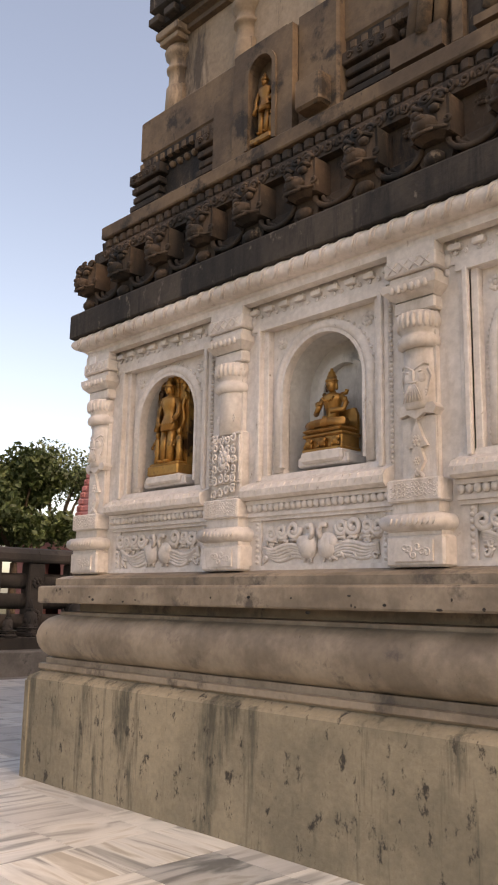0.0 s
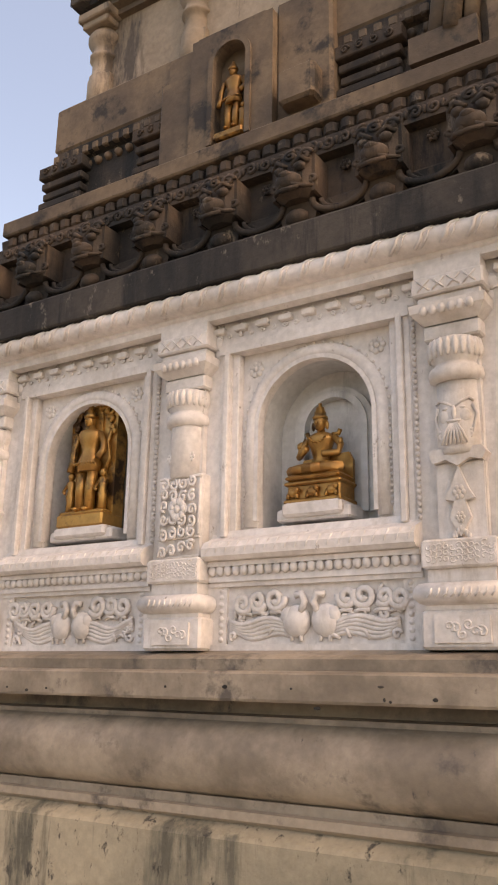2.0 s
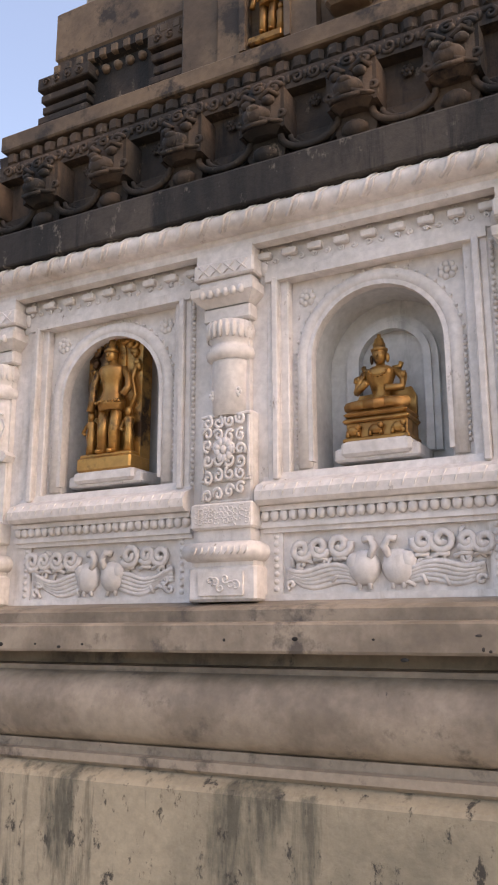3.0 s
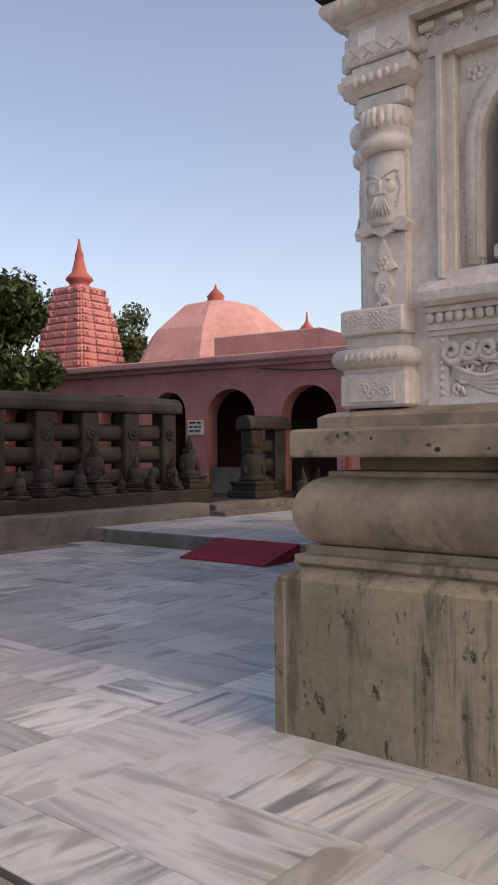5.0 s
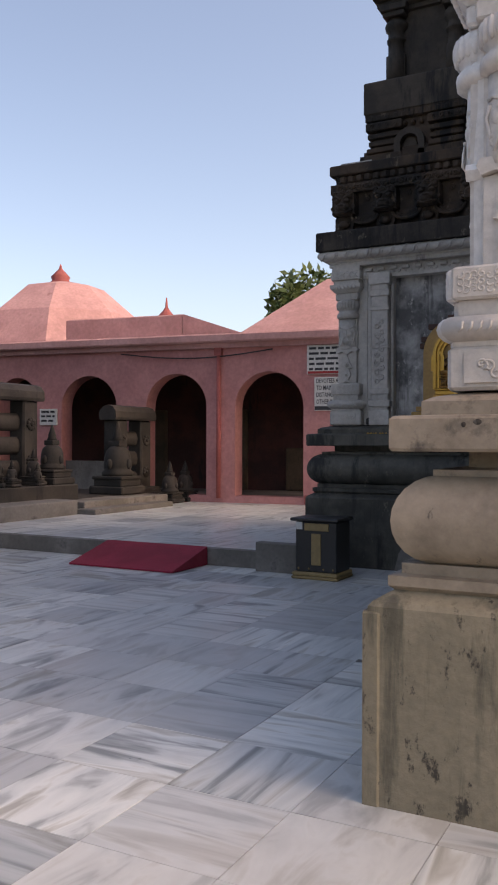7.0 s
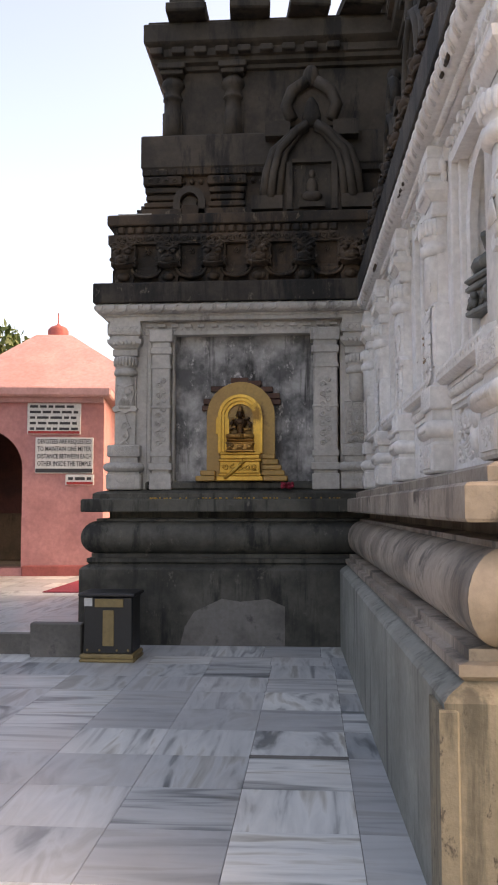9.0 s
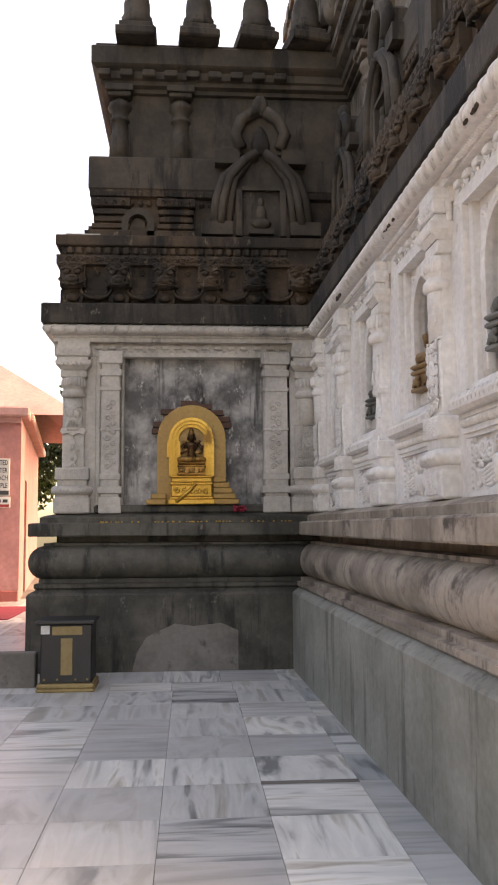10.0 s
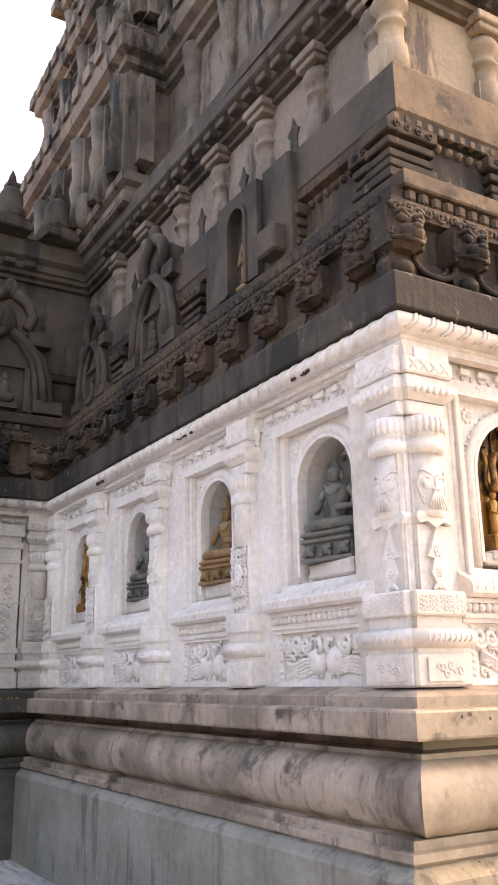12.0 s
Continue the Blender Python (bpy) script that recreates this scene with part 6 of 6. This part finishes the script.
# ---- signs on the pink wall ----
def sign(u0, u1, z0, z1, lines, label, red=False):
    s = thing("notice_board", label, "sign", at=PK @ Vector(((u0 + u1) / 2, 0, z0)))
    part("board", Shape().chamfered(u0, u1, -0.05, -0.005, z0, z1, 0.008), SIGN_WHITE, s, "", PK)
    text = Shape()
    rr = random.Random(int(z0 * 100))
    h = (z1 - z0) / (lines + 0.6)
    for i in range(lines):
        z = z1 - h * (i + 0.5)
        x = u0 + 0.05
        while x < u1 - 0.1:
            w = 0.08 + 0.14 * rr.random()
            text.box(x, min(x + w, u1 - 0.05), -0.056, -0.049, z - h * 0.35, z + h * 0.1)
            x += w + 0.035
    part("lettering", text, SIGN_INK, s, "unreadable black lettering", PK)
    if red:
        part("red_band", Shape().box(u0 + 0.02, u1 - 0.02, -0.057, -0.048, z0 + 0.01, z0 + 0.06), SIGN_RED, s, "red stripe", PK)


def lettered(u0, u1, z0, z1, words, label):
    """A board with readable lettering over a dark stripe."""
    s = thing("notice_board", label, "sign", at=PK @ Vector(((u0 + u1) / 2, 0, z0)))
    b = part("board", Shape().chamfered(u0, u1, -0.05, -0.005, z0, z1, 0.008), SIGN_WHITE, s, "", PK)
    part("dark_band", Shape().box(u0 + 0.01, u1 - 0.01, -0.056, -0.048, z0 + 0.015, z0 + 0.09), SIGN_INK, b, "dark blue stripe", PK)
    h = (z1 - z0 - 0.12) / len(words)
    for i, line in enumerate(words):
        cu = bpy.data.curves.new("line", "FONT")
        cu.body, cu.extrude, cu.offset, cu.resolution_u = line, 0.002, 0.012, 2
        tmp = new("line", cu)
        bpy.context.view_layer.update()
        wide = tmp.dimensions.x
        me = bpy.data.meshes.new_from_object(tmp.evaluated_get(bpy.context.evaluated_depsgraph_get()))
        bpy.data.objects.remove(tmp)
        k = (u1 - u0 - 0.08) / wide
        part("lettering", me, SIGN_INK, b, "bold black capital letters", PK @ Matrix.Translation((u0 + 0.04, -0.053, z1 - (i + 0.85) * h)) @ Matrix.Diagonal((k, 1, h * 0.9, 1)) @ pose(0, 0, 0, 90))


sign(3.62, 4.62, 2.86, 3.45, 5, "grey-white painted notice board with black lettering and red stripe", True)
lettered(3.78, 4.86, 2.12, 2.8, ("DEVOTEES ARE REQUESTED", "TO MAINTAIN ONE METER", "DISTANCE BETWEEN EACH", "OTHER INSIDE THE TEMPLE"), "white notice board with bold black capital lettering")
sign(4.35, 4.88, 1.9, 2.1, 1, "small white paper notice with a red stripe", True)
sign(-2.7, -2.25, 1.85, 2.22, 3, "small pale notice plate between archways")


# ---- trees ----
def tree(name, x, y, z, h, spread, leaf, seed, leaves=13000, bare=0.35, size=0.085):
    r = random.Random(seed)
    t = thing(name, "broad leafy green tree beyond the railing", "tree", "", "trees round the court", at=(x, y, z))
    wood = Shape()
    top = Vector((x + r.uniform(-0.3, 0.3), y, z + h * bare))
    wood.lathe(x, y, [(0.032 * h, z - 0.2), (0.024 * h, z + 0.06 * h), (0.02 * h, z + h * bare)], 9)
    clumps = []
    for i in range(11):
        a = 2 * math.pi * i / 11 + r.uniform(-0.3, 0.3)
        d = spread * r.uniform(0.35, 1.0)
        e = Vector((x + d * math.cos(a), y + d * math.sin(a), z + h * r.uniform(bare + 0.1, 0.95) - 0.12 * d))
        mid = top.lerp(e, 0.5) + Vector((0, 0, 0.08 * h))
        wood.tube([top, mid, e], 0.012 * h, 6, 1.0, True)
        clumps.append((e, spread * r.uniform(0.28, 0.5)))
        clumps.append((mid.lerp(e, 0.4) + Vector((r.uniform(-1, 1), r.uniform(-1, 1), r.uniform(0, 1))) * spread * 0.25, spread * r.uniform(0.22, 0.4)))
    clumps.append((Vector((x, y, z + h * 0.9)), spread * 0.4))
    part("trunk", wood, BARK, t)
    v, f = [], []
    for k in range(leaves):
        c, rad = clumps[k % len(clumps)]
        d = Vector((r.gauss(0, 1), r.gauss(0, 1), r.gauss(0, 0.75))).normalized() * rad * r.random() ** 0.45
        p = c + d
        a = Vector((r.gauss(0, 1), r.gauss(0, 1), r.gauss(0, 1))).normalized()
        b = a.cross(Vector((r.gauss(0, 1), r.gauss(0, 1), r.gauss(0, 1)))).normalized()
        s_ = size * r.uniform(0.6, 1.5)
        n = len(v)
        v += [tuple(p - a * s_), tuple(p + b * s_ * 0.45 + a * s_ * 0.1), tuple(p + a * s_), tuple(p - b * s_ * 0.45 + a * s_ * 0.1)]
        f.append((n, n + 1, n + 2, n + 3))
    crown = Shape()
    crown.add(v, f)
    part("crown", crown, leaf, t)
    return t


TREES = [(10.5, 25.5, 7.8, 2.6, LEAF), (6.5, 24.5, 8.4, 3.2, LEAF), (2.0, 25.0, 8.0, 3.4, LEAF_DARK), (8.6, 22.2, 6.2, 2.3, LEAF_DARK), (4.6, 21.5, 6.0, 2.6, LEAF_DARK), (-2.5, 23.5, 8.5, 3.3, LEAF),
         (18.6, 30.9, 8.0, 2.6, LEAF), (-8.0, 24.0, 9.0, 3.6, LEAF_DARK), (23.1, 28.7, 7.5, 1.6, LEAF), (0.0, 20.5, 5.0, 2.3, LEAF_DARK), (11.75, 21.0, 4.9, 1.5, LEAF), (3.0, 19.6, 3.6, 2.2, LEAF_DARK), (7.6, 19.8, 3.2, 2.0, LEAF_DARK), (5.4, 19.9, 3.4, 2.0, LEAF_DARK)]
for i, (x, y, h, sp, lf) in enumerate(TREES):
    tree("tree", x, y, 0.68 if x < 16 else -0.12, h, sp, lf, 40 + i)
tree("tree", 33.5, 17.2, 0, 7.5, 3.4, LEAF_LIGHT, 70, 42000, 0.25, 0.17)
tree("tree", 32.0, 9.8, 0, 9.0, 3.6, LEAF_DARK, 71, 16000, 0.25, 0.12)

# ---- ground, walkway, marble floor ----
g = Shape()
g.add([(-900, -900, -0.12), (900, -900, -0.12), (900, 900, -0.12), (-900, 900, -0.12)], [(0, 1, 2, 3)])
solo("ground", g, EARTH, "bare earth and grass beyond the court", "ground", "structure")
solo("walkway", Shape().box(-6, 2.5, -12, 15.05, -0.11, -0.035), PAVING, "plain tan stone walkway round the temple", "walkway", "structure")
floor = solo("floor", Shape().box(2.505, 9.75, -12, 15.055, -0.11, -0.006), KERB, "banded white marble slab floor of the court", "floor", "structure")
TILE = 0.585
X0, Y0 = 8.72 - 11 * TILE, 6.967 - 34 * TILE


def tile_mesh(w, h):
    c, t = 0.002, 0.0045
    s = Shape()
    s.add([(0.001, 0.001, -0.004), (w - 0.001, 0.001, -0.004), (w - 0.001, h - 0.001, -0.004), (0.001, h - 0.001, -0.004), (c, c, t - 0.004), (w - c, c, t - 0.004), (w - c, h - c, t - 0.004), (c, h - c, t - 0.004)],
          [(4, 5, 6, 7), (0, 1, 5, 4), (1, 2, 6, 5), (2, 3, 7, 6), (3, 0, 4, 7)])
    return s


SLAB = tile_mesh(TILE, TILE).mesh("slab")
field = Shape()
near = 0
rt = random.Random(11)
rest = []
for i in range(-1, 14):
    for j in range(0, 50):
        x, y = X0 + i * TILE, Y0 + j * TILE
        if x < 2.5 or x + TILE > 9.76 or y + TILE > 15.06 or y < -6:
            continue
        if x > XA + 0.2 and y + TILE < YB + 0.25:
            continue
        if y > 3.6 and y < 13.0 and near < 300:
            near += 1
            part("slab", SLAB, MARBLE, floor, "", pose(x, y, rt.uniform(-0.0006, 0.0006)))
        else:
            rest.append((x, y))
for x, y in rest:
    t = tile_mesh(TILE, TILE)
    field.add([(a + x, b + y, c) for a, b, c in t.v], t.f)
tagged(part("slab_field", field, MARBLE_JOINED, floor), kind="stuff")
part("inlay_strip", Shape().box(6.35, 6.405, 6.965, 7.555, -0.003, 0.0035), KERB, floor, "narrow dark grey strip set in the marble")
# slabs between the last full row and the walls, and the top of the platform
edge = Shape()
for a, b, c, d in ((2.505, X0 + (1 if X0 < 2.5 else 0) * TILE, -6, 15.05), (X0 + 12 * TILE, 9.75, 6.4, 15.05), (9.74, 10.85, 6.5, 9.68)):
    y = c
    while y < d and b - a > 0.03:
        t = tile_mesh(b - a, min(TILE, d - y))
        edge.add([(p + a, q + y, r_ - 0.0015) for p, q, r_ in t.v], t.f)
        y += TILE
tagged(part("edge_slabs", edge, MARBLE_JOINED, floor), kind="stuff")
PSLAB = tile_mesh(0.7, 0.59).mesh("platform_slab")
for i in range(11):
    for j in range(9):
        part("slab", PSLAB, MARBLE, platform, "", pose(PX + 0.12 + i * 0.7, 9.75 + j * 0.59, 0.204))
